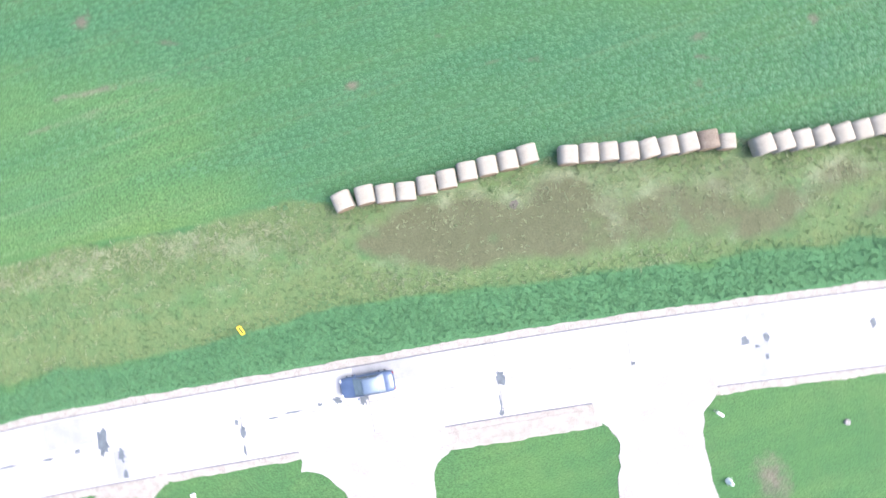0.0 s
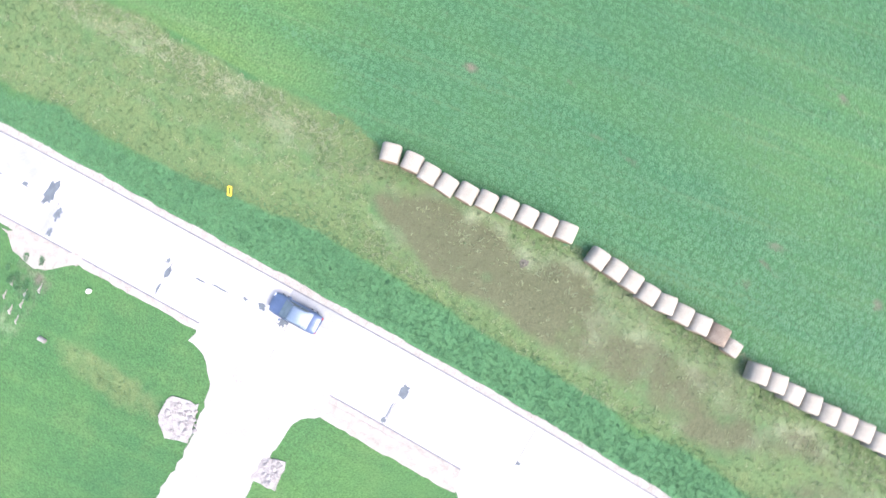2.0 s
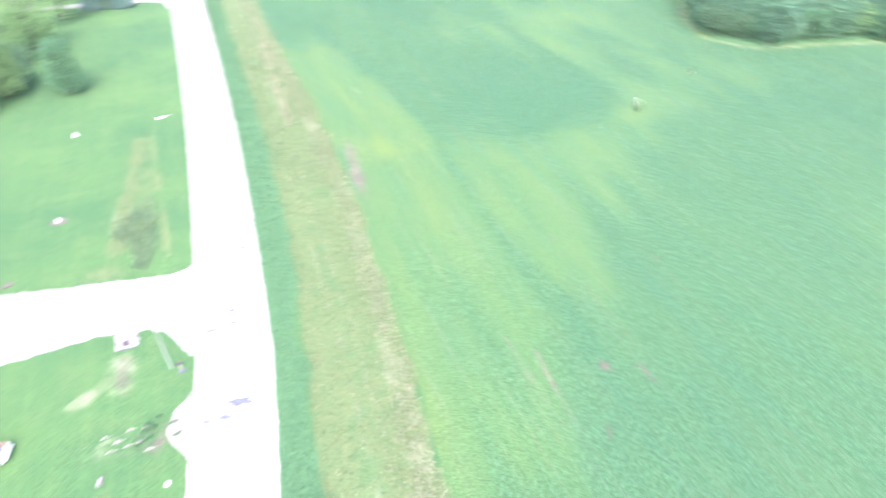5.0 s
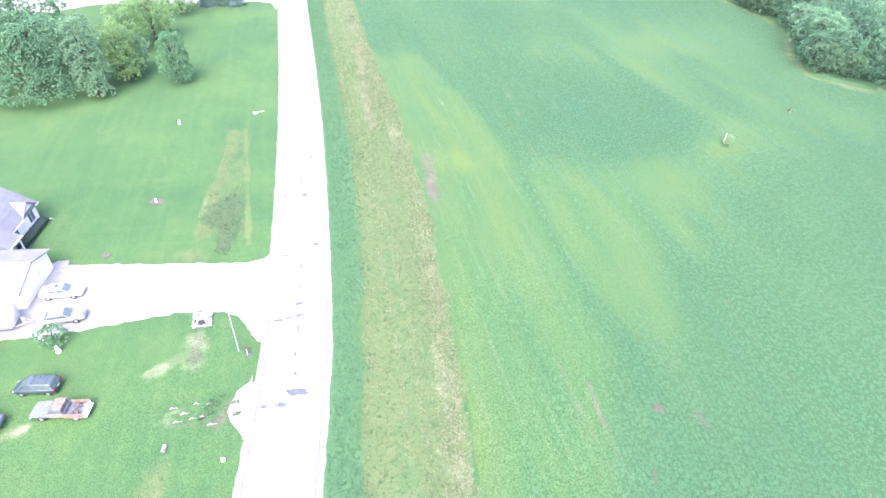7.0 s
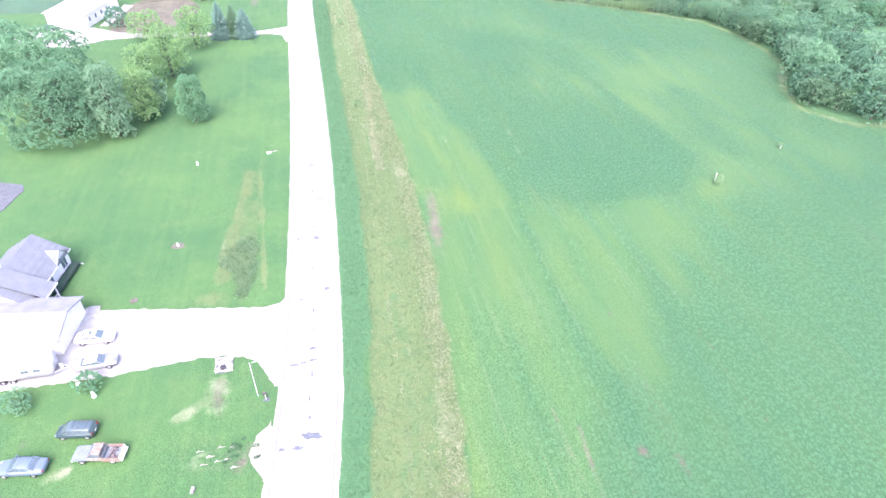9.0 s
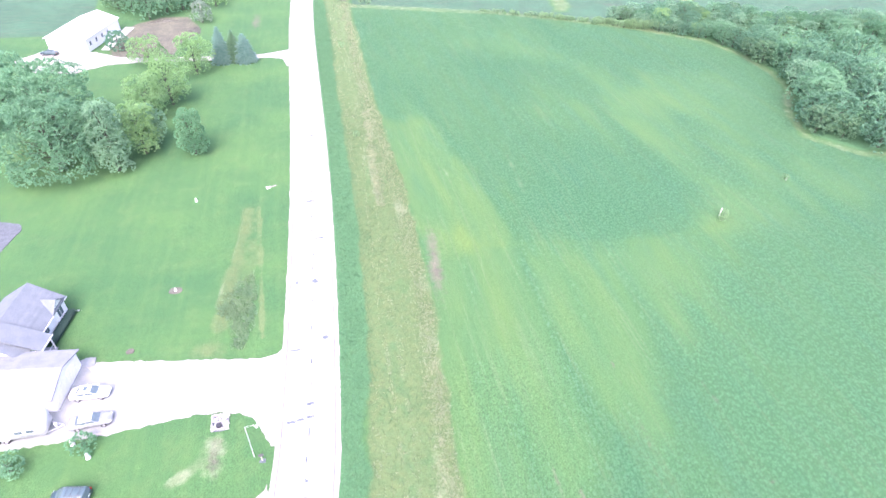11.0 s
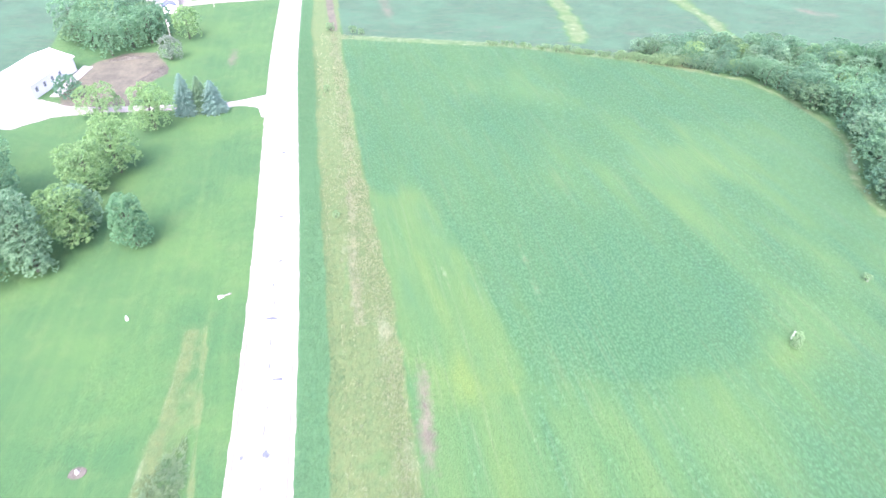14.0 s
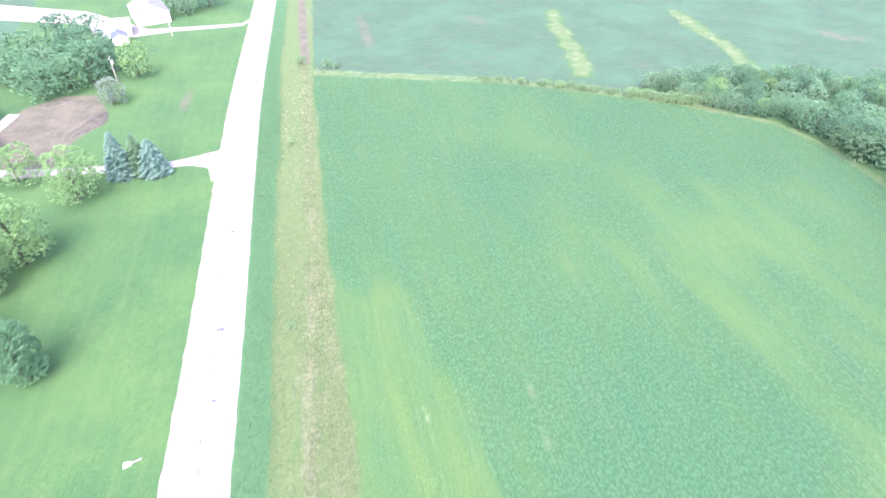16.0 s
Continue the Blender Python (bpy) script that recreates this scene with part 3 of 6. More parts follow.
    weed = 0.35 * dry + 0.6 * up * dry * soft(vx + 2.0 - x + 1.5 * wob, 0.7) * (0.45 + 0.75 * fbm(x, y * 0.25, 3.5, 63)) + dry * (0.15 + 0.6 * np.clip(1.8 * (fbm(x, y * 0.6, 3.2, 61) - 0.5) + 0.5, 0, 1)) + 0.5 * dry * soft(vx + 1.6 - x, 0.8) * fbm(x, y, 6, 62)
    for cx, cy, a, b in TALL_GREEN:
        verge = np.maximum(verge, 0.85 * blob(x, y, cx, cy, a, b) * (0.55 + 0.7 * fbm(x, y, 1.2, 47)))
    weed = weed * (1 - 0.7 * np.clip(1.3 * brown, 0, 1))
    weed = np.maximum(weed, 0.35 * rim)
    weed = np.maximum(weed, 0.9 * blob(x, y, 0.9, -24.5, 0.9, 4.0, 10))
    weed = np.maximum(weed, (0.30 + 0.42 * fbm(x, y, 4, 64)) * swale * soft(y - north - 2, 1.0))
    weed = np.maximum(weed, 0.75 * blob(x, y, -0.6 + 2.6, -26, 1.5, 5.5, 10))
    weed = np.maximum(weed, np.maximum(soft(1.1 - near_line(x, y, [(-9.4, 66), (-8.6, 75), (-7.6, 84), (-6.5, 94)]) + 0.6 * wob, 0.7), soft(0.4 - near_line(x, y, [(-3.6, 63), (-4.2, 78), (-5.0, 95)]) + 0.4 * wob, 0.3)) * 0.8)
    weed = np.maximum(weed, 0.58 * soft(inside(x, y, [(-9.2, 74), (-4.6, 75), (-4.0, 82), (-4.6, 95), (-6.9, 94)]) + wob, 0.6) * (0.35 + 0.9 * fbm(x, y, 2.0, 66)))
    straw = np.maximum(straw, 0.62 * soft(0.45 - near_line(x, y, [(-9.9, 71), (-8.4, 81), (-7.0, 93)]) + 0.3 * wob, 0.3) * (0.5 + 0.7 * fbm(x, y, 3, 67)))
    weed = np.maximum(weed, 0.7 * blob(x, y, -10.5, 62.0, 2.4, 1.6))
    weed = np.maximum(weed, blob(x, y, -11.2, 28.5, 1.3, 5.0, -12) * 0.9)
    brown = np.maximum(brown, 0.72 * blob(x, y, -11.0, 27.6, 0.75, 4.6, -14) * (0.5 + 0.8 * fbm(x, y, 1.4, 48)))
    soil = np.zeros_like(x)
    for cx, cy, a, b, tn in SOIL_SPOTS:
        soil = np.maximum(soil, 0.66 * blob(x, y, cx, cy, a, b, tn) * (0.35 + 1.0 * vnoise(x, y, 0.9, 70)))
    soil = np.maximum(soil, 0.78 * blob(x, y, 22.7, 74.5, 1.3, 8.5, -6) * (0.45 + 0.9 * fbm(x, y, 2.2, 71)))
    for line, wd in SOIL_LINES:
        soil = np.maximum(soil, 0.54 * crop * soft(wd - near_line(x, y, line) + 0.25 * wob, 0.25) * (0.25 + 1.0 * vnoise(x, y, 1.3, 74)))
    for line in DRY_LINES:
        straw = np.maximum(straw, 0.38 * crop * soft(0.6 - near_line(x, y, line) + 0.5 * wob, 0.5) * (0.4 + 0.9 * vnoise(x, y, 2.2, 75)))
    lane_u = (x + 0.115 * (y - 85)) % 6.2
    soil = np.maximum(soil, 0.36 * crop * soft(0.22 - np.minimum(lane_u, np.abs(lane_u - 1.7)), 0.2) * soft(y - 92, 8) * soft(80 - x, 12) * (0.3 + 1.0 * fbm(x, y, 5, 73)))
    yard = inside(x, y, [(-46.5, 193), (-43.5, 200), (-38, 205.5), (-29.5, 205.5), (-25, 193.5), (-25.3, 189), (-29, 181), (-30, 169.8), (-44.4, 171), (-47.2, 181)])
    soil = np.maximum(soil, soft(yard + wob, 0.8))
    soil = np.maximum(soil, soft(1.2 - np.abs(x - 20.2 - 0.01 * (y - 240)) + 0.4 * wob, 0.4) * soft(y - 217, 2))
    for cx, cy, a, b in ((-8.3, 46.2, 1.0, 2.6), (-27.2, 43.3, 0.7, 0.9), (-8.6, 198, 1.6, 8.5), (-17.9, -13.0, 2.6, 1.7)):
        soil = np.maximum(soil, 0.66 * blob(x, y, cx, cy, a, b) * (0.55 + 0.7 * fbm(x, y, 1.6, 83)))
    track = np.minimum(soft(0.42 - np.abs(np.abs(y - 37.6 - 0.12 * (-x - 8)) - 0.95), 0.3), soft(x + 14.5, 2.0) * soft(-3.2 - x, 0.5)) * (0.5 + 0.9 * fbm(x, y, 1.2, 81))
    wear = 0.95 * blob(x, y, -12.0, 43.8, 1.3, 0.7, 25) + 0.95 * blob(x, y, -23.2, 39.1, 1.4, 0.6, 20) + 0.62 * blob(x, y, -8.8, 46.0, 2.1, 3.2)
    lane = soft(1.9 - np.abs(y - 38.1 + 0.10 * (x + 9)), 0.5) * soft(x + 14.5, 2.5) * soft(-3.3 - x, 0.5)
    straw = np.maximum(straw, np.maximum(wear * (0.4 + 0.9 * fbm(x, y, 1.5, 84)), lane * (0.10 + 0.36 * fbm(0.35 * x, y, 0.7, 85))))
    soil = np.maximum(np.maximum(soil, 0.3 * track), lane * (0.06 + 0.42 * fbm(0.35 * x, y, 0.6, 86)))
    soil = np.maximum(soil, soft(1.9 - np.abs(y - 37.4), 0.5) * soft(x + 7.2, 1.6) * soft(-3.0 - x, 0.4) * (0.2 + 0.55 * fbm(x, y, 0.9, 82)))
    ns = blob(x, y, 77, 249, 4, 8, 25) + blob(x, y, 39, 240, 2.2, 24, 0) + blob(x, y, 111, 203, 5, 2.4, -35) + blob(x, y, 191, 215, 9, 5, -40) + 0.8 * blob(x, y, 62, 212, 9, 2.0, -14)
    soil = np.maximum(soil, 0.62 * np.clip(ns, 0, 1) * far * (0.4 + fbm(x, y * 0.4, 3, 91)))
    return verge, straw, brown, crop, far, np.clip(soil, 0, 1), np.clip(weed, 0, 1)


def height_at(x, y):
    rx, vx, fx = road_x(y), verge_x(y), field_x(y)
    h = 0.10 * (fbm(x, y, 12, 101) - 0.5) * soft(np.abs(x - rx) - 5, 1.0)
    h -= 0.30 * np.exp(-(((x - vx - 0.8) / 1.8) ** 2))
    h -= 0.40 * blob(x, y, -6.2, 78, 1.6, 17, -3) + 0.35 * blob(x, y, -11.2, 28.5, 1.2, 5, -12)
    return h * soft(np.abs(x - rx) - 4.2, 0.6) - 0.02


# ---- the ground: one sheet to the horizon ----
def stretched(lo, hi, fine_lo, fine_hi, fine, mid):
    core = np.arange(fine_lo, fine_hi, fine)
    left, right = np.arange(lo, fine_lo, mid), np.arange(fine_hi, hi, mid)
    out = np.array([20, 60, 160, 400, 1000, 2600.0])
    return np.concatenate([lo - out[::-1], left, core, right, hi + out])


gx, gy = stretched(-90, 235, -26, 44, 0.4, 1.3), stretched(-70, 300, -34, 112, 0.42, 1.2)
X2, Y2 = np.meshgrid(gx, gy)
near = (np.abs(X2) < 400) & (np.abs(Y2) < 420)
Z2 = np.where(near, height_at(X2, Y2), -0.02)
verge, straw, brown, crop, far, soil, weed = cover_at(X2, Y2)
idx = np.arange(X2.size).reshape(X2.shape)
quads = np.stack([idx[:-1, :-1], idx[:-1, 1:], idx[1:, 1:], idx[1:, :-1]], -1).reshape(-1, 4)
one = np.ones(X2.size)
ground = mesh_of("ground", np.stack([X2, Y2, Z2], -1).reshape(-1, 3), quads, M["ground"],
                 [("cover_a", "FLOAT_COLOR", np.stack([verge.ravel(), straw.ravel(), brown.ravel(), one], -1)),
                  ("cover_b", "FLOAT_COLOR", np.stack([crop.ravel(), far.ravel(), soil.ravel(), one], -1)),
                  ("weed", "FLOAT", weed.ravel()), ("tone", "FLOAT", tone_at(X2, Y2).ravel())])
tagged(ground, "green farmland with mown lawn, grassy verge and crop field", "ground", kind="structure")


# ---- road: jointed concrete slabs with gravel shoulders ----
def road_frame(y):
    e = 0.5
    t = Vector((float(road_x(y + e) - road_x(y - e)), 2 * e)).normalized()
    return Vector((float(road_x(y)), y)), t, Vector((t.y, -t.x))


def along(y0, y1, offs, z0, z1, step=2.7, jitter=0.0, rng=None):
    """A strip of the road between two offsets to its right, with thickness."""
    n = max(2, int(math.ceil((y1 - y0) / step)) + 1)
    bm = bmesh.new()
    rows = []
    for i in range(n):
        c, t, r = road_frame(y0 + (y1 - y0) * i / (n - 1))
        row = []
        for k, (o, z) in enumerate(((offs[0], z0), (offs[0], z1), (offs[1], z1), (offs[1], z0))):
            if jitter and k in rng_sides(offs):
                o = o + (jit[i % len(jit)] if k in (1, 2) else 0)
            p = c + r * o
            row.append(bm.verts.new((p.x, p.y, z)))
        rows.append(row)
    for a, b in zip(rows, rows[1:]):
        for k in range(3):
            bm.faces.new((a[k], b[k], b[k + 1], a[k + 1]))
    bm.faces.new(rows[0])
    bm.faces.new(rows[-1][::-1])
    bmesh.ops.recalc_face_normals(bm, faces=bm.faces)
    return bm


def rng_sides(offs):
    return (2,) if abs(offs[1]) > abs(offs[0]) else (1,)


rj = random.Random(4)
jit = [0.09 * math.sin(i * 0.37) * math.sin(i * 0.11 + 1) + rj.uniform(-0.05, 0.06) for i in range(997)]
road = thing("road", Matrix.Identity(4), "pale jointed concrete two-lane country road with tar patches", "road", kind="structure")
part("roadbed", along(-85, 400, (-3.16, 3.16), -0.06, 0.012, 5.0), M["joint"], road, "dark joint filler")
JOINT, FIRST = 10.72, 5.5 - 10.72 * 8
slab_y = [FIRST + JOINT * i for i in range(46)]
for y0, y1 in zip(slab_y, slab_y[1:]):
    for o in ((-3.0, -0.025), (0.025, 3.0)):
        part("slab", along(y0 + 0.03, y1 - 0.03, o, 0.0, 0.035 + 0.003 * rj.random()), M["concrete"], road)
for o, nm in (((3.14, 3.70), "shoulder_east"), ((-3.72, -3.14), "shoulder_west")):
    sh = part(nm, along(-85, 400, o, -0.05, 0.018, 0.35, 1.0, rj), M["gravel"])
    tagged(sh, "pale gravel road shoulder with ragged grassy edge", "shoulder", kind="structure")

# paler repairs let into the slabs
for py, o0, o1, ln in ((14.6, 1.4, 3.0, 5.2), (-15.4, -2.8, 2.9, 1.6), (41.5, 0.6, 2.9, 4.0), (37.4, -2.8, -0.4, 1.2), (84.0, -0.6, 0.3, 6.0), (73.0, -2.6, 2.4, 0.8), (107, -0.4, 0.4, 5.0)):
    part("repair", along(py - ln / 2, py + ln / 2, (o0, o1), 0.03, 0.0405), M["old_patch"], road, "grey repaired concrete")

# tar patches: place, width across the road, length along it
PATCHES = [(1.5, 38.6, 2.5, 0.9), (0.1, 37.4, 1.2, 0.6), (-1.5, 37.5, 0.8, 0.4), (-1.1, 27.0, 1.1, 0.5), (-0.2, 27.3, 0.5, 0.4), (-2.6, 27.3, 1.0, 0.2),
           (-1.2, 16.5, 1.8, 0.8), (-1.0, 18.7, 0.6, 0.7), (-0.9, 20.2, 0.3, 0.5), (-3.3, 5.3, 1.3, 0.7), (-5.1, 5.9, 1.8, 0.2), (-6.0, 6.1, 0.6, 0.4),
           (-5.4, -5.3, 0.4, 0.4), (-7.6, -4.7, 0.9, 0.4), (-6.4, -14.4, 0.7, 0.6), (-6.6, -16.1, 0.7, 0.5), (-7.1, -15.2, 0.3, 0.4), (-8.1, -15.7, 0.5, 0.3),
           (-8.1, -24.5, 0.8, 0.5), (-11.1, -25.5, 0.8, 0.6)]
PATCHES += [(4.8, 61.4, 0.9, 0.9), (0.7, 59.8, 2.3, 0.3), (3.9, 73.1, 0.8, 1.1), (1.2, 73.2, 0.5, 0.8), (4.9, 83.7, 1.6, 0.6), (4.0, 94.8, 2.0, 0.6),
            (2.3, 50.9, 1.0, 0.6), (0.0, 48.7, 1.4, 0.5), (1.1, 48.8, 1.2, 0.4), (2.3, 49.0, 1.1, 0.5), (1.5, 40.9, 0.4, 0.6), (5.1, 119.7, 1.3, 0.7),
            (5.1, 107.5, 0.8, 0.6), (5.4, 142.7, 1.1, 0.8)]
for y in (22.5, 24.3, 43.5, 47, 54, 57.5, 63.5, 66, 69, 76.5, 79.5, 86, 90, 98, 102, 112, 115, 124, 131, 138, 151, 158, 166, 177):
    PATCHES.append((float(road_x(y)) + rj.uniform(-0.2, 0.3), y, rj.uniform(0.14, 0.3), rj.uniform(0.5, 1.8)))
for px, py, w, ln in PATCHES:
    c, t, r = road_frame(py)
    o = Vector((px, py)) - c
    n = 22
    pts = []
    for i in range(n):
        a = 2 * math.pi * i / n
        k = rj.uniform(0.55, 1.2)
        q = Vector((px, py)) + r * (math.copysign(abs(math.cos(a)) ** 0.7, math.cos(a)) * w / 2 * k) + t * (math.copysign(abs(math.sin(a)) ** 0.7, math.sin(a)) * ln / 2 * k)
        pts.append((q.x, q.y))
    part("tar_patch", prism(pts, 0.03, 0.044), M["tar"], road, "dark blue-grey tar patch")


# ---- gravel drives ----
def drive(name, pts, label, material="driveway", z=0.055, amp=0.18):
    ob = part(name, prism(ragged(pts, 0.55, amp, random.Random(len(name))), -0.3, z), M[material])
    return tagged(ob, label, "driveway", kind="structure")


drive("driveway_house", [(-0.5, 61.4), (-0.9, 60.4), (-1.7, 59.6), (-3.0, 59.25), (-5.6, 59.5), (-9.5, 60.2), (-15.6, 61.2), (-24.3, 62.6), (-25.6, 63.3), (-40, 63.5), (-40, 50.9), (-33, 51.2), (-20.5, 51.0), (-15.6, 51.5),
                         (-11.2, 51.9), (-8.3, 51.8), (-6.0, 51.2), (-4.0, 49.8), (-2.9, 47.6), (-2.4, 46.0), (-1.2, 46.0)], "wide white gravel driveway leading to the garage")
drive("driveway_track", [(-5.6, 23.3), (-6.1, 22.2), (-6.9, 21.2), (-8.2, 20.5), (-9.8, 20.2), (-14.2, 20.3), (-18.6, 21.3), (-26, 24), (-26, 16), (-16, 14.5), (-11.3, 13.4), (-8.6, 12.6), (-7.4, 10.8), (-5.4, 10.8), (-3.6, 22.9)],
      "white gravel farm entrance beside the road")
drive("driveway_apron", [(-7.5, 12.8), (-7.75, 10.5), (-8.7, 4.6), (-9.5, -1.3), (-8.0, -1.3), (-6.0, 12.8)], "strip of pale gravel between lane and road", "gravel", 0.05, 0.08)
drive("garage_apron", [(-20.5, 51.5), (-18.5, 54), (-19.5, 58), (-24, 61), (-26.0, 62.2), (-40, 63), (-40, 51.4)], "grey gravel where the cars park", "apron", 0.075, 0.1)
drive("driveway_lane", [(-8.6, -1.0), (-9.6, -1.7), (-11.3, -2.2), (-14.5, -1.2), (-26, 1.5), (-26, -5.5), (-17.7, -8.4), (-13.5, -8.6), (-11.0, -9.3), (-9.6, -11.0), (-7.6, -11.0), (-6.0, -1.0)],
      "white gravel lane joining the road")
drive("driveway_barn", [(2.2, 174.0), (0.6, 171.9), (-4.2, 169.9), (-8.3, 169.0), (-18, 169.3), (-36, 170.8), (-43, 172), (-50.5, 177), (-63, 180), (-69, 172), (-63, 164.5), (-52, 162), (-45, 167.0),
                        (-38.0, 167.6), (-18.3, 166.7), (-8.0, 166.5), (-3.9, 166.8), (-0.6, 165.0), (0.4, 160.0), (2.2, 160.0)], "white gravel driveway to the barn yard")
drive("gravel_mouth", [(-2.6, 41.4), (-3.2, 40.4), (-4.0, 39.7), (-4.5, 38.6), (-4.7, 37.6), (-4.4, 36.5), (-3.7, 35.4), (-3.2, 34.2), (-2.4, 34.2)],
      "ragged pale gravel mouth of a lawn track", "gravel", 0.045, 0.16)
for px, py, a, b in ((-6.1, 36.5, 0.6, 0.2), (-6.9, 37.5, 0.5, 0.2), (-6.3, 38.9, 0.6, 0.22), (-7.8, 37.5, 0.5, 0.16), (-8.6, 38.2, 0.55, 0.2), (-9.7, 39.0, 0.45, 0.15), (-7.6, 39.1, 0.5, 0.18), (-9.2, 37.4, 0.5, 0.14)):
    drive("gravel_patch", [(px + 0.75 * a * math.cos(q * math.pi / 5), py + 0.7 * b * math.sin(q * math.pi / 5)) for q in range(10)], "ragged pale gravel patch on the lawn track", "gravel", 0.03, 0.14)
drive("driveway_far", [(3.2, 256), (1.5, 253.0), (-19, 250.5), (-30, 247), (-48, 262), (-90, 275), (-90, 292), (-48, 275), (-26, 254), (1.5, 255.6), (4.6, 262)], "pale gravel driveway to a farmhouse", "gravel")
drive("paved_apron", [(-60, 100), (-47, 97.5), (-43.4, 96.2), (-42.6, 94.6), (-44, 88.5), (-60, 84)], "grey paved patch at the edge of the lawn", "pond", 0.055, 0.08)

# ---- round bales ----
BALE_R, BALE_L = 0.83, 1.48


def round_bale(seed, wrap, end, label, r=BALE_R, ln=BALE_L, slump=0.0):
    rng = random.Random(seed)
    root = thing("round_bale", Matrix.Identity(4), label, "hay bale", "round bales along the field edge")
    bm = bmesh.new()
    rings, n = 9, 28
    prof = [(-0.5, 0.90), (-0.465, 0.97), (-0.33, 1.0), (-0.16, 0.992), (0.0, 1.002), (0.16, 0.99), (0.33, 1.0), (0.465, 0.97), (0.5, 0.90)]
    wob = [rng.uniform(-0.012, 0.012) for _ in range(n)]
    loops = []
    for k, (p, s) in enumerate(prof):
        loop = []
        for i in range(n):
            a = 2 * math.pi * i / n
            rr = r * (s + wob[i] + rng.uniform(-0.006, 0.006))
            z = r + rr * math.copysign(abs(math.cos(a)) ** 0.7, math.cos(a))
            if z < 0.12 * r:
                z = 0.12 * r * 0.5 + z * 0.5
            z *= 1 - slump * (0.6 + 0.4 * math.cos(3 * p))
            loop.append(bm.verts.new((p * ln, rr * math.copysign(abs(math.sin(a)) ** 0.7, math.sin(a)) * (1 + 0.5 * slump), max(z - 0.05, -0.03))))
        loops.append(loop)
    for a, b in zip(loops, loops[1:]):
        for i in range(n):
            bm.faces.new((a[i], b[i], b[(i + 1) % n], a[(i + 1) % n]))
    bmesh.ops.recalc_face_normals(bm, faces=bm.faces)
    part("wrap", bm, wrap, root, smooth=True)
    for sgn, lp in ((-1, loops[0]), (1, loops[-1])):
        bm = bmesh.new()
        prev = None
        for q, (s, out) in enumerate(((0.91, -0.012), (0.8, 0.012), (0.62, -0.006), (0.45, 0.016), (0.28, -0.004), (0.1, 0.02))):
            ring = []
            for i in range(n):
                a = 2 * math.pi * i / n + 0.12 * q
                z = (r + r * s * math.copysign(abs(math.cos(a)) ** 0.7, math.cos(a))) * (1 - slump) - 0.05
                ring.append(bm.verts.new((sgn * (ln / 2 + out + rng.uniform(-0.008, 0.008)), r * s * math.copysign(abs(math.sin(a)) ** 0.7, math.sin(a)), max(z, -0.02))))
            if prev:
                for i in range(n):
                    bm.faces.new((prev[i], prev[(i + 1) % n], ring[(i + 1) % n], ring[i]))
            prev = ring
        bm.faces.new(prev)
        bmesh.ops.recalc_face_normals(bm, faces=bm.faces)
        part("end_face", bm, end, root, "tan cut hay end")
    return root


BALE_ROWS = [
    [(14.40, 13.10, 6), (14.30, 11.20, -3), (13.90, 9.60, -9), (13.55, 7.95, -13), (13.50, 6.20, -10), (13.45, 4.50, -7), (13.55, 2.75, -7), (13.45, 1.05, -7), (13.35, -0.65, -7), (13.35, -2.30, -3)],
    [(12.25, -5.40, -15), (11.90, -7.00, -14), (11.50, -8.50, -12), (11.00, -10.05, -11), (10.75, -11.60, 0), (10.45, -13.10, -6), (10.20, -14.70, -3)],
    [(8.20, -20.30, 2), (8.00, -21.80, 2), (7.65, -23.25, -3), (7.45, -24.80, 3), (7.15, -26.35, 1), (6.95, -27.80, -2), (6.85, -29.25, -2), (6.50, -30.75, 0), (6.2, -32.3, 2)],
]
bale_kinds = [round_bale(s, M["straw_bale"], M["bale_end"], "weathered grey-white round hay bale lying on its side in a row") for s in (1, 2, 3, 4)]
first = {}
for i, (bx, by, ang) in enumerate(b for row in BALE_ROWS for b in row):
    src = bale_kinds[i % 4]
    m = pose(bx, by, float(height_at(np.array([bx]), np.array([by]))[0]), 0, 0, ang + (180 if i % 3 == 1 else 0))
    if src not in first:
        first[src] = True
        src.matrix_world = m
    else:
        copy_thing(src, m)
rot = round_bale(9, M["old_bale"], M["bale_end"], "brown rotting round hay bale slumped in the row", slump=0.12)
rot.matrix_world = pose(9.95, -16.3, 0, 0, 0, -8)
small = round_bale(10, M["straw_bale"], M["bale_end"], "small leaning pale round hay bale at the end of a row", 0.68, 1.2, 0.05)
small.matrix_world = pose(9.35, -17.75, 0, 0, 0, -14)


# ---- plants ----
rs = np.random.RandomState(12)


def leaf_set(leaves, rng, lift, width, droop):
    """A small plant: pointed leaves round a stem, each a folded quad pair."""
    v, f = [], []
    for k in range(leaves):
        a = 2 * math.pi * (k / leaves) + rng.uniform(-0.3, 0.3)
        rad, z = rng.uniform(0.35, 1.0), rng.uniform(0.45, 1.0) * lift
        d, s = np.array([math.cos(a), math.sin(a), 0]), np.array([-math.sin(a), math.cos(a), 0])
        b0, tip = d * rad * 0.25 + [0, 0, z], d * rad + [0, 0, z - droop * rad]
        midp = (b0 + tip) / 2 + [0, 0, 0.06]
        i = len(v)
        v += [b0, midp + s * width, tip, midp - s * width]
        f.append((i, i + 1, i + 2, i + 3))
    return np.array(v), np.array(f)


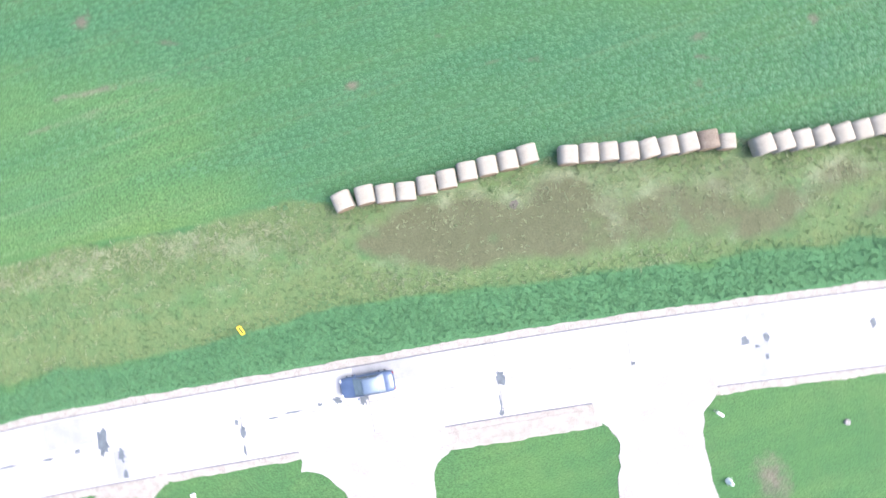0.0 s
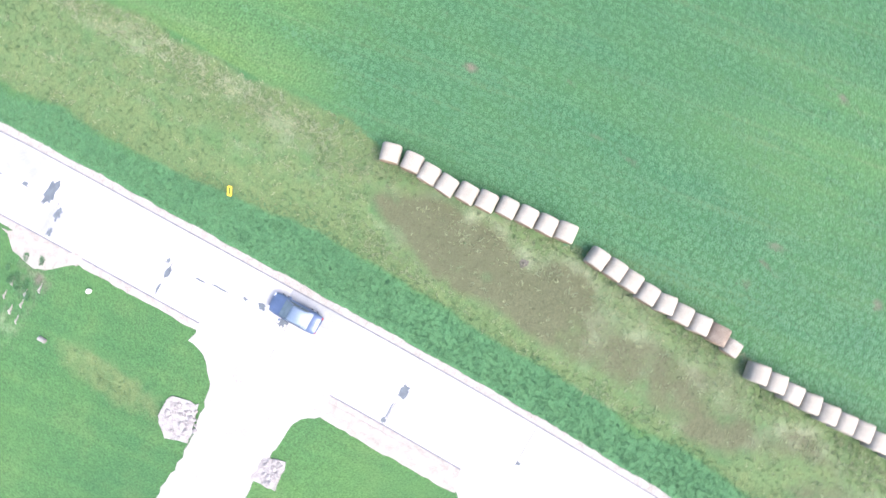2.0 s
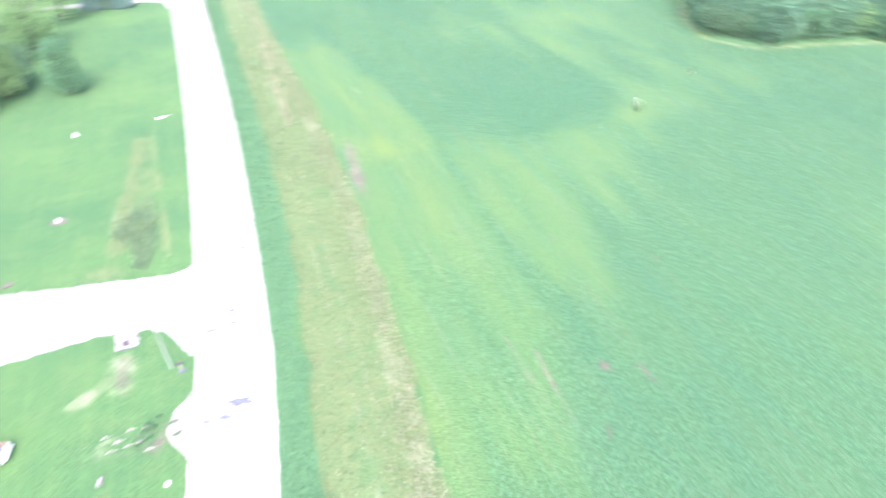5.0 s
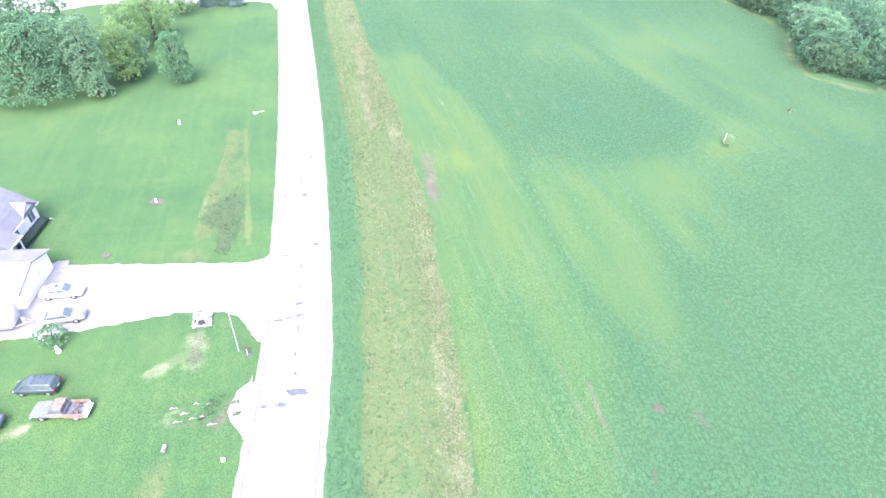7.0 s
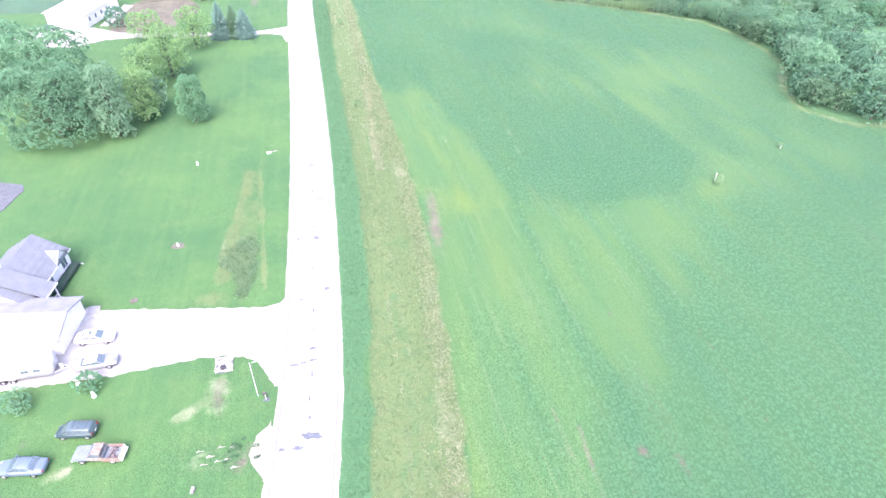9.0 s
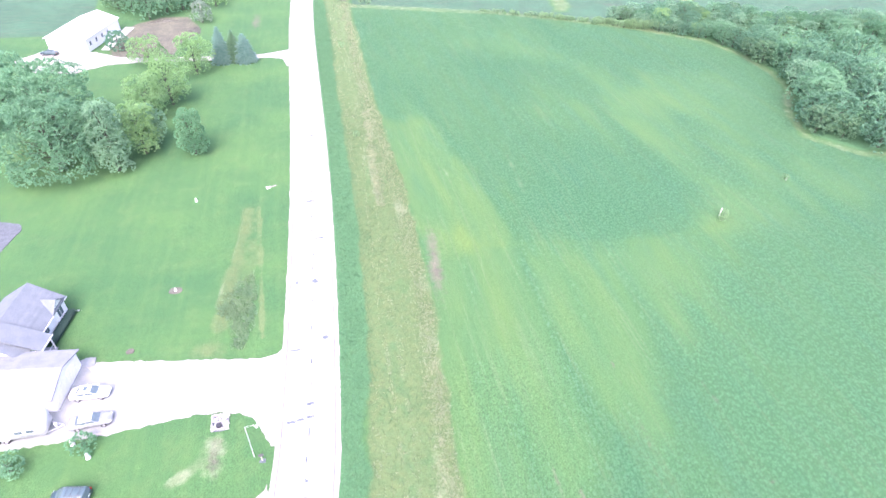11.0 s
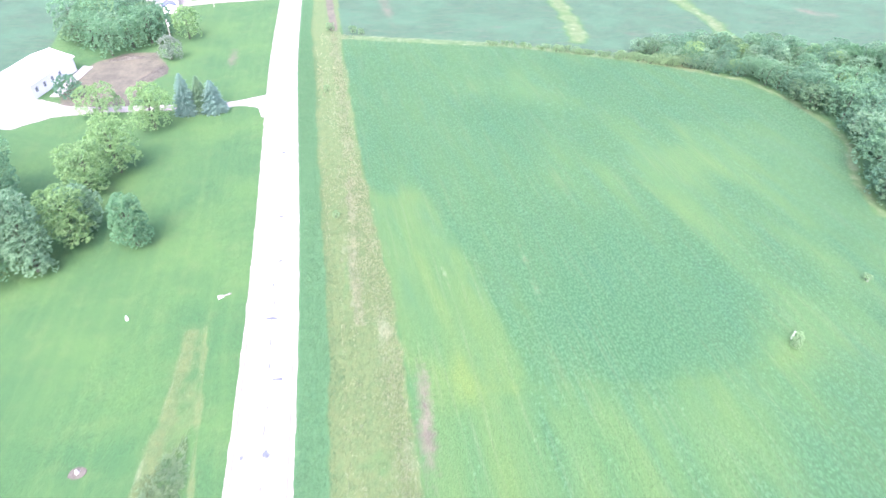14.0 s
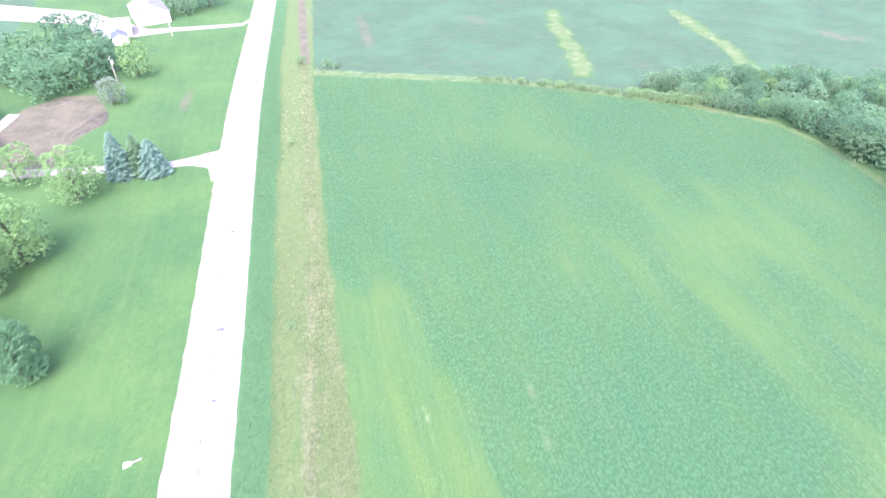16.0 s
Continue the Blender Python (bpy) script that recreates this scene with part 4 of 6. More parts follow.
def crop_rows(x0, x1, y0, y1, row, gap, seed):
    r = np.random.RandomState(seed)
    xs = np.arange(x0, x1, row)
    ys = np.arange(y0, y1, gap)
    a, b = np.meshgrid(xs, ys)
    a, b = a.ravel(), b.ravel()
    # rows follow the road
    a = a + (road_x(b) - road_x(60.0)) * 0.8 - 0.115 * np.clip(b - 85, 0, 130)
    a += r.normal(0, row * 0.2, a.size)
    b = b + r.uniform(-gap, gap, b.size)
    v, s, br, c, fr, so, w = cover_at(a, b)
    keep = (c > 0.6) & (so < 0.45) & (r.rand(a.size) < 1.25 - 3.9 * tone_at(a, b))
    return a[keep], b[keep]


tv, tf = leaf_set(4, random.Random(3), 0.9, 0.42, 0.25)
# fine near the road, wider spaced plants further off
for nm, (x0, x1, y0, y1, row, gap, sz), sd in (("near", (4, 52, -36, 62, 0.50, 0.27, 0.22), 1), ("mid", (14, 70, 62, 150, 0.50, 0.32, 0.21), 2), ("east", (52, 116, -36, 62, 0.56, 0.38, 0.24), 3),
                                              ("north", (20, 145, 150, 206, 0.72, 0.5, 0.27), 4), ("far", (70, 138, 62, 150, 0.66, 0.46, 0.27), 5)):
    a, b = crop_rows(x0, x1, y0, y1, row, gap, sd)
    size = rs.uniform(0.75, 1.25, a.size) * sz
    ob = scatter("crop_plants", tv, tf, np.stack([a, b, height_at(a, b)], -1), rs.uniform(0, 6.28, a.size), size, M["crop_leaf"], rs.normal(0, 0.12, (a.size, 2)),
                 [("tone", "FLOAT", tone_at(a, b))], height=size * 0.45)
    tagged(ob, "rows of low leafy green soybean plants in the field", "crop", kind="stuff")

blade_v, blade_f = [], []
rb = random.Random(8)
for k in range(7):
    a = rb.uniform(0, 6.28)
    d = np.array([math.cos(a), math.sin(a), 0])
    s = np.array([-d[1], d[0], 0]) * 0.06
    o = np.array([rb.uniform(-0.25, 0.25), rb.uniform(-0.25, 0.25), 0])
    i = len(blade_v)
    blade_v += [o - s, o + s, o + d * rb.uniform(0.3, 0.7) + [0, 0, rb.uniform(0.6, 1.0)]]
    blade_f.append((i, i + 1, i + 2))
blade_v, blade_f = np.array(blade_v), np.array(blade_f)


def tufts(name, n, x0, x1, y0, y1, want, size, material, label, seed, lean=0.3):
    r = np.random.RandomState(seed)
    y = r.uniform(y0, y1, n)
    x = r.uniform(x0, x1, n) + (road_x(y) if x0 > -60 and x1 < 40 else 0)
    w = want(x, y, cover_at(x, y))
    keep = r.rand(n) < w
    x, y = x[keep], y[keep]
    sz = r.uniform(0.6, 1.35, x.size) * size
    ob = scatter(name, blade_v, blade_f, np.stack([x, y, height_at(x, y) - 0.02], -1), r.uniform(0, 6.28, x.size), sz, material, r.normal(0, lean, (x.size, 2)))
    return tagged(ob, label, "grass", kind="stuff")


tufts("verge_grass", 66000, 3.95, 9.8, -36, 300, lambda x, y, c: c[0] * (c[1] < 0.4) * np.clip((300 - y) / 120, 0, 1), 0.23, M["grass_blade"], "thick dark green grass on the road verge", 1)
tufts("dry_grass", 72000, 4.5, 22, -36, 160, lambda x, y, c: np.clip((160 - y) / 60, 0, 1) * np.clip(c[1] * 1.5 - 0.35, 0, 1) * (1 - 0.75 * c[2]), 0.25, M["dry_grass"], "dry straw-coloured grass in the strip beside the field", 2, 0.9)
tufts("dry_grass", 15000, 6, 20, 100, 215, lambda x, y, c: np.clip((y - 100) / 60, 0, 1) * np.clip(c[1] * 1.5 - 0.35, 0, 1), 0.4, M["dry_grass"], "dry straw-coloured grass in the strip beside the field", 3, 0.8)
tufts("brown_weeds", 40000, 4.5, 19, -40, 62, lambda x, y, c: np.clip(c[2] * 1.3 - 0.25, 0, 1), 0.12, M["brown_weed"], "low brown seeding weeds in the strip", 4, 0.4)
tufts("green_weeds", 42000, 4.5, 21, -36, 170, lambda x, y, c: np.clip((170 - y) / 70, 0, 1) * np.clip(c[6] * 1.6 - 0.35, 0, 1) * (1 - 0.9 * np.clip(1.4 * c[2], 0, 1)), 0.26, M["weed_leaf"], "yellow-green weeds among the dry grass", 5)
tufts("ditch_grass", 9000, -16, -7, 20, 98, lambda x, y, c: np.clip(c[6] * 1.6 - 0.5, 0, 1), 0.22, M["weed_leaf"], "tall uncut grass in the lawn ditch", 6, 0.5)


tufts("tall_grass", 5000, 10, 16, 88, 134, lambda x, y, c: soft(0.7 - near_line(x, y, [(16.2, 92), (16.6, 105), (17.4, 118), (18.0, 130)]), 0.4) * (fbm(x, y, 3, 58) * 2.2 - 0.6), 0.40, M["pale_grass"], "tall pale dry grass leaning in the strip", 7, 0.9)
tufts("tall_grass", 5200, 8, 17, 18, 64, lambda x, y, c: soft(0.9 - np.abs(x - field_x(y) + 1.7), 0.6) * (fbm(x, y * 0.4, 5, 57) * 1.8 - 0.55), 0.38, M["pale_grass"], "tall pale dry grass leaning beside the field", 8, 0.9)


BRUSH = [(-5.0, 79.0), (-7.2, 76), (-9.0, 72.2), (-11.4, 69.2), (-9.0, 66.8), (-8.0, 62.0), (-6.0, 60.6), (-4.6, 66.0), (-4.0, 73.0)]
M["brush_blade"] = leafy("brush_blade", (0.110, 0.215, 0.110), (0.180, 0.280, 0.145), 0.7, 0.18)
rb2 = np.random.RandomState(5)
bx2, by2 = rb2.uniform(-10, -3.5, 7200), rb2.uniform(60.0, 82, 7200)
dens = 0.38 * np.clip((inside(bx2, by2, BRUSH) + 2.0 * (fbm(bx2, by2, 3.0, 8) - 0.5)) / 1.8, 0, 1) * (0.35 + 0.9 * fbm(bx2, by2, 2.5, 7))
keep2 = rb2.rand(7200) < dens
bx2, by2 = bx2[keep2], by2[keep2]
ob = scatter("ditch_brush", blade_v, blade_f, np.stack([bx2, by2, height_at(bx2, by2)], -1), rb2.uniform(0, 6.28, bx2.size), rb2.uniform(0.5, 0.9, bx2.size), M["brush_blade"], rb2.normal(0, 0.25, (bx2.size, 2)), height=rb2.uniform(0.4, 0.95, bx2.size))
tagged(ob, "tall dark uncut grass and brush in the lawn ditch", "grass", kind="stuff")


# ---- trees ----
def crown_mesh(name, lobes, n, leaf, seed):
    """Tufts of bent leaves on and under the surface of many lobes."""
    r = np.random.RandomState(seed)
    L = np.array(lobes, float)
    area = L[:, 3] * L[:, 4]
    tufts_n = n // 5
    pick = r.choice(len(L), tufts_n * 6, p=area / area.sum())
    d = r.normal(size=(pick.size, 3))
    d /= np.linalg.norm(d, axis=1)[:, None]
    d[:, 2] = np.where(d[:, 2] < -0.5, -d[:, 2], d[:, 2])
    p0 = L[pick, :3] + d * L[pick][:, [3, 3, 4]] * r.uniform(0.90, 1.08, pick.size)[:, None]
    deep = np.zeros(pick.size, bool)
    for k, (x, y, z, lr, lh) in enumerate(lobes):
        deep |= (pick != k) & ((((p0 - [x, y, z]) / [lr, lr, lh]) ** 2).sum(1) < 0.75)
    open_at = np.flatnonzero(~deep)[:tufts_n]
    p0, d = p0[open_at], d[open_at]
    p0, d = np.repeat(p0, 5, 0), np.repeat(d, 5, 0)
    m = len(p0)
    t = d + r.normal(0, 0.7, (m, 3)) + [0, 0, 0.15]
    t /= np.linalg.norm(t, axis=1)[:, None]
    nrm = d * 0.5 + r.normal(0, 0.35, (m, 3)) + [0, 0, 0.85]
    b = np.cross(nrm, t)
    b /= np.linalg.norm(b, axis=1)[:, None] + 1e-6
    nrm = np.cross(t, b)
    s = (leaf * r.uniform(0.6, 1.3, m))[:, None]
    w = s * r.uniform(0.5, 0.85, m)[:, None]
    p = p0 + t * s * 0.45
    fold = nrm * s * 0.16
    v = np.stack([p - t * s * 0.5, p + b * w * 0.5 - fold, p + t * s * 0.5, p - b * w * 0.5 - fold], 1).reshape(-1, 3)
    verts, faces = v.tolist(), np.arange(4 * m).reshape(m, 4).tolist()
    me = bpy.data.meshes.new(name)
    me.from_pydata(verts, [], faces)
    return me


def tree(label, height, r, n, leaf, leafmat, seed, low=0.12, shape="round", category="tree", trunk=None, name="tree", lobes_n=16, group="", spread=1.0, lump=1.0):
    rng = random.Random(seed)
    root = thing(name, Matrix.Identity(4), label, category, group)
    bm = bmesh.new()
    tr = trunk or max(0.12, height * 0.022)
    lean = Vector((rng.uniform(-0.3, 0.3), rng.uniform(-0.3, 0.3), 0))
    pts = [Vector((0, 0, -0.1)), lean * 0.3 + Vector((0, 0, height * 0.3)), lean + Vector((0, 0, height * 0.8))]
    tube(bm, pts[0], pts[1], tr * 1.25, tr * 0.85)
    tube(bm, pts[1], pts[2], tr * 0.85, tr * 0.25)
    lobes = []
    for k in range(lobes_n):
        u = (k + 0.5) / lobes_n
        z = low + (1 - low) * u
        if shape == "round":
            env = math.sqrt(max(0.05, 1 - ((z - 0.52) / 0.55) ** 2))
        elif shape == "tall":
            env = 1.0 - 0.55 * abs(z - 0.4) / 0.6
        else:
            env = min(1.0, 1.25 - z)
        a = k * 2.4 + rng.uniform(-0.4, 0.4)
        q = rng.uniform(0.35, 0.72) * env * r * spread
        lr = r * rng.uniform(0.38, 0.54) * (0.6 + 0.4 * env) * lump
        zz = min(z * height, height - lr * 0.75)
        lobes.append((math.cos(a) * q, math.sin(a) * q, max(zz, lr * 0.55), lr, lr * rng.uniform(0.7, 0.95)))
        if k % 2 == 0:
            s = pts[0].lerp(pts[2], min(0.9, max(0.2, z * 0.75)))
            tube(bm, s, (lobes[-1][0] * 0.9, lobes[-1][1] * 0.9, lobes[-1][2]), tr * 0.35, tr * 0.08, 5)
    part("trunk", bm, M["bark"], root, "grey-brown trunk and limbs")
    me = crown_mesh("crown", lobes, n, leaf, seed)
    me.materials.append(leafmat)
    ob = new("crown", me)
    ob.parent = root
    return root


def conifer(label, height, r, needle, seed):
    rng = random.Random(seed)
    root = thing("spruce_tree", Matrix.Identity(4), label, "spruce", "spruces by the driveway")
    bm = bmesh.new()
    tube(bm, (0, 0, -0.1), (0, 0, height * 0.95), 0.16, 0.03)
    part("trunk", bm, M["bark"], root, "brown trunk")
    v, f = [], []
    tiers = int(height * 3.2)
    for k in range(tiers):
        u = k / tiers
        z, rr = 0.35 + (height - 0.4) * u, 1.3 * r * (1 - u) ** 0.62 * (0.88 + 0.12 * math.sin(k * 1.9))
        m = max(5, int(17 * (1 - u) + 5))
        for j in range(m):
            a = 2 * math.pi * j / m + rng.uniform(-0.3, 0.3) + k
            ln = rr * rng.uniform(0.78, 1.1) + 0.12
            d, s = Vector((math.cos(a), math.sin(a), 0)), Vector((-math.sin(a), math.cos(a), 0))
            for q in range(3):
                p0, p1 = d * ln * (q / 3) + Vector((0, 0, z - 0.22 * ln * q / 3)), d * ln * ((q + 1.25) / 3) + Vector((0, 0, z - 0.22 * ln * (q + 1) / 3 + rng.uniform(-0.1, 0.05)))
                w = 0.2 + 0.2 * ln * (1 - q / 4)
                mid = (p0 + p1) / 2
                i = len(v)
                v += [p0, mid + s * w + Vector((0, 0, -0.08)), p1, mid - s * w + Vector((0, 0, -0.08))]
                f.append((i, i + 1, i + 2, i + 3))
    me = bpy.data.meshes.new("crown")
    me.from_pydata([tuple(p) for p in v], [], f)
    me.materials.append(needle)
    ob = new("crown", me)
    ob.parent = root
    return root


def put(ob, x, y, turn=0.0, s=1.0):
    ob.matrix_world = pose(x, y, float(height_at(np.array([float(x)]), np.array([float(y)]))[0]), 0, 0, turn) @ Matrix.Scale(s, 4)
    return ob


put(tree("big spreading green maple tree on the lawn", 13, 8.2, 30000, 0.36, M["maple"], 21, 0.05, lobes_n=56, spread=1.25, lump=0.85, name="maple_tree"), -41.5, 113)
put(tree("tall dark green maple tree behind the lawn trees", 14.5, 8.0, 22000, 0.40, M["maple"], 22, 0.08, lobes_n=50, spread=1.25, lump=0.85, name="maple_tree"), -45, 126)
put(tree("dark green maple tree at the edge of the yard", 13.5, 7.5, 14000, 0.44, M["maple"], 23, 0.08, lobes_n=46, spread=1.25, lump=0.85, name="maple_tree"), -57.5, 136)
put(tree("slender pale silver-green poplar tree on the lawn", 14, 4.3, 12000, 0.34, M["silver"], 24, 0.06, "tall", lobes_n=40, lump=0.7, name="poplar_tree"), -31.2, 111.6)
put(tree("small yellow-green tree beside the poplar", 10.5, 3.9, 9500, 0.32, M["lime"], 25, 0.10, lobes_n=34, spread=1.1, lump=0.7), -27.2, 117.5)
put(tree("loose grey-green tree in the yard row", 8.0, 3.6, 5000, 0.40, M["silver"], 26, 0.12, lobes_n=14), -27.2, 121.5)
put(tree("bushy yellow-green tree in the yard row", 9.5, 4.4, 7500, 0.35, M["lime"], 27, 0.10, lobes_n=36, spread=1.15, lump=0.68), -28.8, 133)
put(tree("wide yellow-green tree in the yard row", 11, 4.9, 9000, 0.35, M["lime"], 28, 0.12, lobes_n=40, spread=1.15, lump=0.66), -25.2, 140)
put(tree("yellow-green tree near the driveway", 9.6, 4.9, 7000, 0.35, M["lime"], 29, 0.15, lobes_n=30, spread=1.15, lump=0.7), -21.8, 157.5)
put(tree("low pale green bushy tree by the driveway", 6.4, 4.6, 5000, 0.35, M["lime"], 30, 0.12, lobes_n=14), -34.4, 166)
put(tree("dense rounded dark green tree standing alone on the lawn", 9.2, 3.3, 12000, 0.28, M["round"], 31, 0.08, lobes_n=40, spread=0.95, lump=0.72), -17.6, 115.6)
put(conifer("tall blue-grey spruce tree beside the driveway", 9.6, 2.5, M["spruce"], 1), -16.2, 165.2)
put(conifer("dark green fir tree between two spruces", 8.6, 2.1, M["fir"], 2), -13.0, 165.9)
put(conifer("broad blue-grey spruce tree beside the driveway", 7.8, 2.7, M["spruce"], 3), -10.2, 164.8)
put(tree("dark rounded shrub by the barn", 4.4, 3.2, 2200, 0.4, M["wood_a"], 33, 0.05, category="shrub", name="shrub"), -44.4, 178.6)
put(tree("silvery grey-leaved tree at the end of the soil yard", 6.0, 3.0, 2000, 0.4, M["grey_leaf"], 34, 0.12), -24.6, 199.2)
put(tree("yellow-green tree on the far lawn", 8.6, 4.0, 2600, 0.45, M["lime"], 35, 0.15), -22.0, 215.2)
put(tree("bright yellow-green tree at the edge of the wood", 6.0, 2.8, 2600, 0.35, M["lime"], 38, 0.08), 117.5, 175.5)
put(tree("round green shrub beside the driveway", 2.2, 1.35, 1100, 0.22, M["round"], 36, 0.05, category="shrub", name="shrub"), -22.3, 49.6)
put(tree("grey-green shrub on the front lawn", 2.4, 1.5, 1100, 0.24, M["maple"], 37, 0.05, category="shrub", name="shrub"), -29.3, 48.2)
# the yard wood behind the soil, and the wood round the field
WOOD_KINDS = ((10, 4.9, 3000, "wood_a"), (8.5, 4.6, 2700, "wood_b"), (11, 5.0, 3000, "maple"), (8.0, 4.2, 2600, "round"), (9.5, 4.8, 3000, "wood_a"), (8.4, 4.3, 2700, "silver"), (7, 3.6, 2000, "lime"), (8.8, 4.6, 2800, "silver"))
kinds = [tree("leafy %s woodland tree" % {"silver": "silver-green", "wood_b": "olive-green", "lime": "yellow-green"}.get(m, "dark green"), h, r, int(n * 0.85), 0.56, M[m], 60 + i, 0.10, lobes_n=26,
              group="woodland trees", spread=1.1, lump=0.85) for i, (h, r, n, m) in enumerate(WOOD_KINDS)]
WEIGHTS = [0, 0, 2, 2, 4, 4, 3, 3, 1, 1, 1, 0, 2, 5, 5, 7, 6]
spots = [(x, y, 0.92) for x, y in ((-40.6, 204), (-36.2, 209.5), (-46.7, 211), (-32, 213), (-44, 219), (-38, 222), (-30.5, 219.5), (-52, 216), (-50, 228), (-41, 232), (-35, 229), (-46, 240), (-38, 240), (-56, 226), (-16.5, 268), (-10, 275), (-21, 274))]
rw = random.Random(77)
tries = 0
while tries < 13500 and len(spots) < 262:
    tries += 1
    x, y = rw.uniform(100, 195), rw.uniform(5, 192)
    d = float(inside(np.array([x]), np.array([y]), WOODS)[0])
    # slight trees in the belt to the north, big ones in the wood
    big = min(1.0, max(0.0, (165 - y) / 30)) if x > 100 else 1.0
    s = rw.uniform(0.52, 0.70) + big * rw.uniform(0.25, 0.55)
    if tries < 9000:
        s *= 0.85
    if 1.7 * s < d < (8 if tries < 9000 else 22) and all((x - a) ** 2 + (y - b) ** 2 > ((2.3 if tries < 9000 else 3.0) * (s + q)) ** 2 for a, b, q in spots):
        spots.append((x, y, s))
used = set()
for x, y, s in spots:
    i = rw.choice(WEIGHTS)
    m = pose(x, y, 0, 0, 0, rw.uniform(0, 360)) @ Matrix.Diagonal((s, s, s * rw.uniform(0.8, 1.0), 1))
    if i not in used:
        used.add(i)
        kinds[i].matrix_world = m
    else:
        c = copy_thing(kinds[i], m)
        c.matrix_world = m
for i, k in enumerate(kinds):
    if i not in used:
        k.matrix_world = pose(170 + 4 * i, 120, 0)
M["hedge"] = leafy("hedgerow_leaf", (0.145, 0.285, 0.130), (0.240, 0.385, 0.190), 0.7, 0.18)
bush = tree("low green hedgerow shrub at the field edge", 2.6, 1.9, 800, 0.34, M["hedge"], 81, 0.03, category="shrub", name="hedge_shrub", group="hedgerow")
bush_b = tree("low green hedgerow shrub at the field edge", 3.2, 2.1, 900, 0.34, M["hedge"], 82, 0.03, category="shrub", name="hedge_shrub", group="hedgerow")
ys_n = lambda x: float(np.interp(x, [p[0] for p in NORTH_EDGE], [p[1] for p in NORTH_EDGE]))
made = 0
for k in range(70):
    x = 64 + 50 * (k / 69) ** 0.85 + rw.uniform(-1, 1)
    m = pose(x, ys_n(x) + rw.uniform(-0.6, 2.6), 0, 0, 0, rw.uniform(0, 360)) @ Matrix.Scale(rw.uniform(0.22, 0.5) + 0.45 * (k / 69) ** 3, 4)
    if made < 2:
        (bush, bush_b)[made].matrix_world = m
    else:
        copy_thing((bush, bush_b)[k % 2], m).matrix_world = m
    made += 1
for x, y, s in ((18.9, 217.3, 0.7), (25.6, 214.2, 0.6), (28, 212.8, 0.5), (15.6, 172, 0.45), (76.3, 77.2, 0.42), (75.3, 76.2, 0.35), (96.2, 86.5, 0.35), (14.6, 118, 0.35)):
    copy_thing(bush_b, pose(x, y, 0)).matrix_world = pose(x, y, 0, 0, 0, x * 40) @ Matrix.Scale(s, 4)

# ---- buildings ----
def gable_roof(x0, x1, y0, y1, z_eave, z_ridge, axis="y", over=0.35, thick=0.16):
    """Two sloping slabs over a rectangle; the ridge runs along axis."""
    out = []
    for sgn in (-1, 1):
        bm = bmesh.new()
        if axis == "y":
            mid = (x0 + x1) / 2
            e = (x1 + over) if sgn > 0 else (x0 - over)
            dz = (z_ridge - z_eave) * over / ((x1 - x0) / 2)
            a = [(mid, y0 - over, z_ridge), (mid, y1 + over, z_ridge), (e, y1 + over, z_eave - dz), (e, y0 - over, z_eave - dz)]
        else:
            mid = (y0 + y1) / 2
            e = (y1 + over) if sgn > 0 else (y0 - over)
            dz = (z_ridge - z_eave) * over / ((y1 - y0) / 2)
            a = [(x0 - over, mid, z_ridge), (x1 + over, mid, z_ridge), (x1 + over, e, z_eave - dz), (x0 - over, e, z_eave - dz)]
        lo = [bm.verts.new(p) for p in a]
        hi = [bm.verts.new((p[0], p[1], p[2] + thick)) for p in a]
        bm.faces.new(lo)
        bm.faces.new(hi)
        for i in range(4):
            bm.faces.new((lo[i], lo[(i + 1) % 4], hi[(i + 1) % 4], hi[i]))
        bmesh.ops.recalc_face_normals(bm, faces=bm.faces)
        out.append(bm)
    return out


def gable_walls(x0, x1, y0, y1, z_eave, z_ridge, axis="y"):
    """A solid body with gable ends, from the ground up to just under the roof."""
    bm = bmesh.new()
    zr, ze = z_ridge - 0.02, z_eave - 0.02
    if axis == "y":
        mid = (x0 + x1) / 2
        prof = [(x0, -0.1), (x1, -0.1), (x1, ze), (mid, zr), (x0, ze)]
        rings = [[bm.verts.new((px, y, pz)) for px, pz in prof] for y in (y0, y1)]
    else:
        mid = (y0 + y1) / 2
        prof = [(y0, -0.1), (y1, -0.1), (y1, ze), (mid, zr), (y0, ze)]
        rings = [[bm.verts.new((x, py, pz)) for py, pz in prof] for x in (x0, x1)]
    n = len(prof)
    for i in range(n):
        bm.faces.new((rings[0][i], rings[0][(i + 1) % n], rings[1][(i + 1) % n], rings[1][i]))
    bm.faces.new(rings[0])
    bm.faces.new(rings[1][::-1])
    bmesh.ops.recalc_face_normals(bm, faces=bm.faces)
    return bm


def window(parent, x, y, z, w, h, face, name="window"):
    """A framed window set in a wall that looks along face: +x or -y."""
    t = 0.07
    if face == "x":
        fr = part(name, boxed(x - 0.02, x + 0.05, y - w / 2 - t, y + w / 2 + t, z - t, z + h + t), M["white_plastic"], parent, "white frame")
        for s in (-1, 1):
            part("pane", boxed(x + 0.03, x + 0.056, y + s * w / 4 - w / 4 + 0.03, y + s * w / 4 + w / 4 - 0.03, z, z + h), M["glass"], fr, "dark glass pane")
    else:
        fr = part(name, boxed(x - w / 2 - t, x + w / 2 + t, y - 0.05, y + 0.02, z - t, z + h + t), M["white_plastic"], parent, "white frame")
        part("pane", boxed(x - w / 2, x + w / 2, y - 0.056, y - 0.03, z, z + h), M["glass"], fr, "dark glass pane")
    return fr


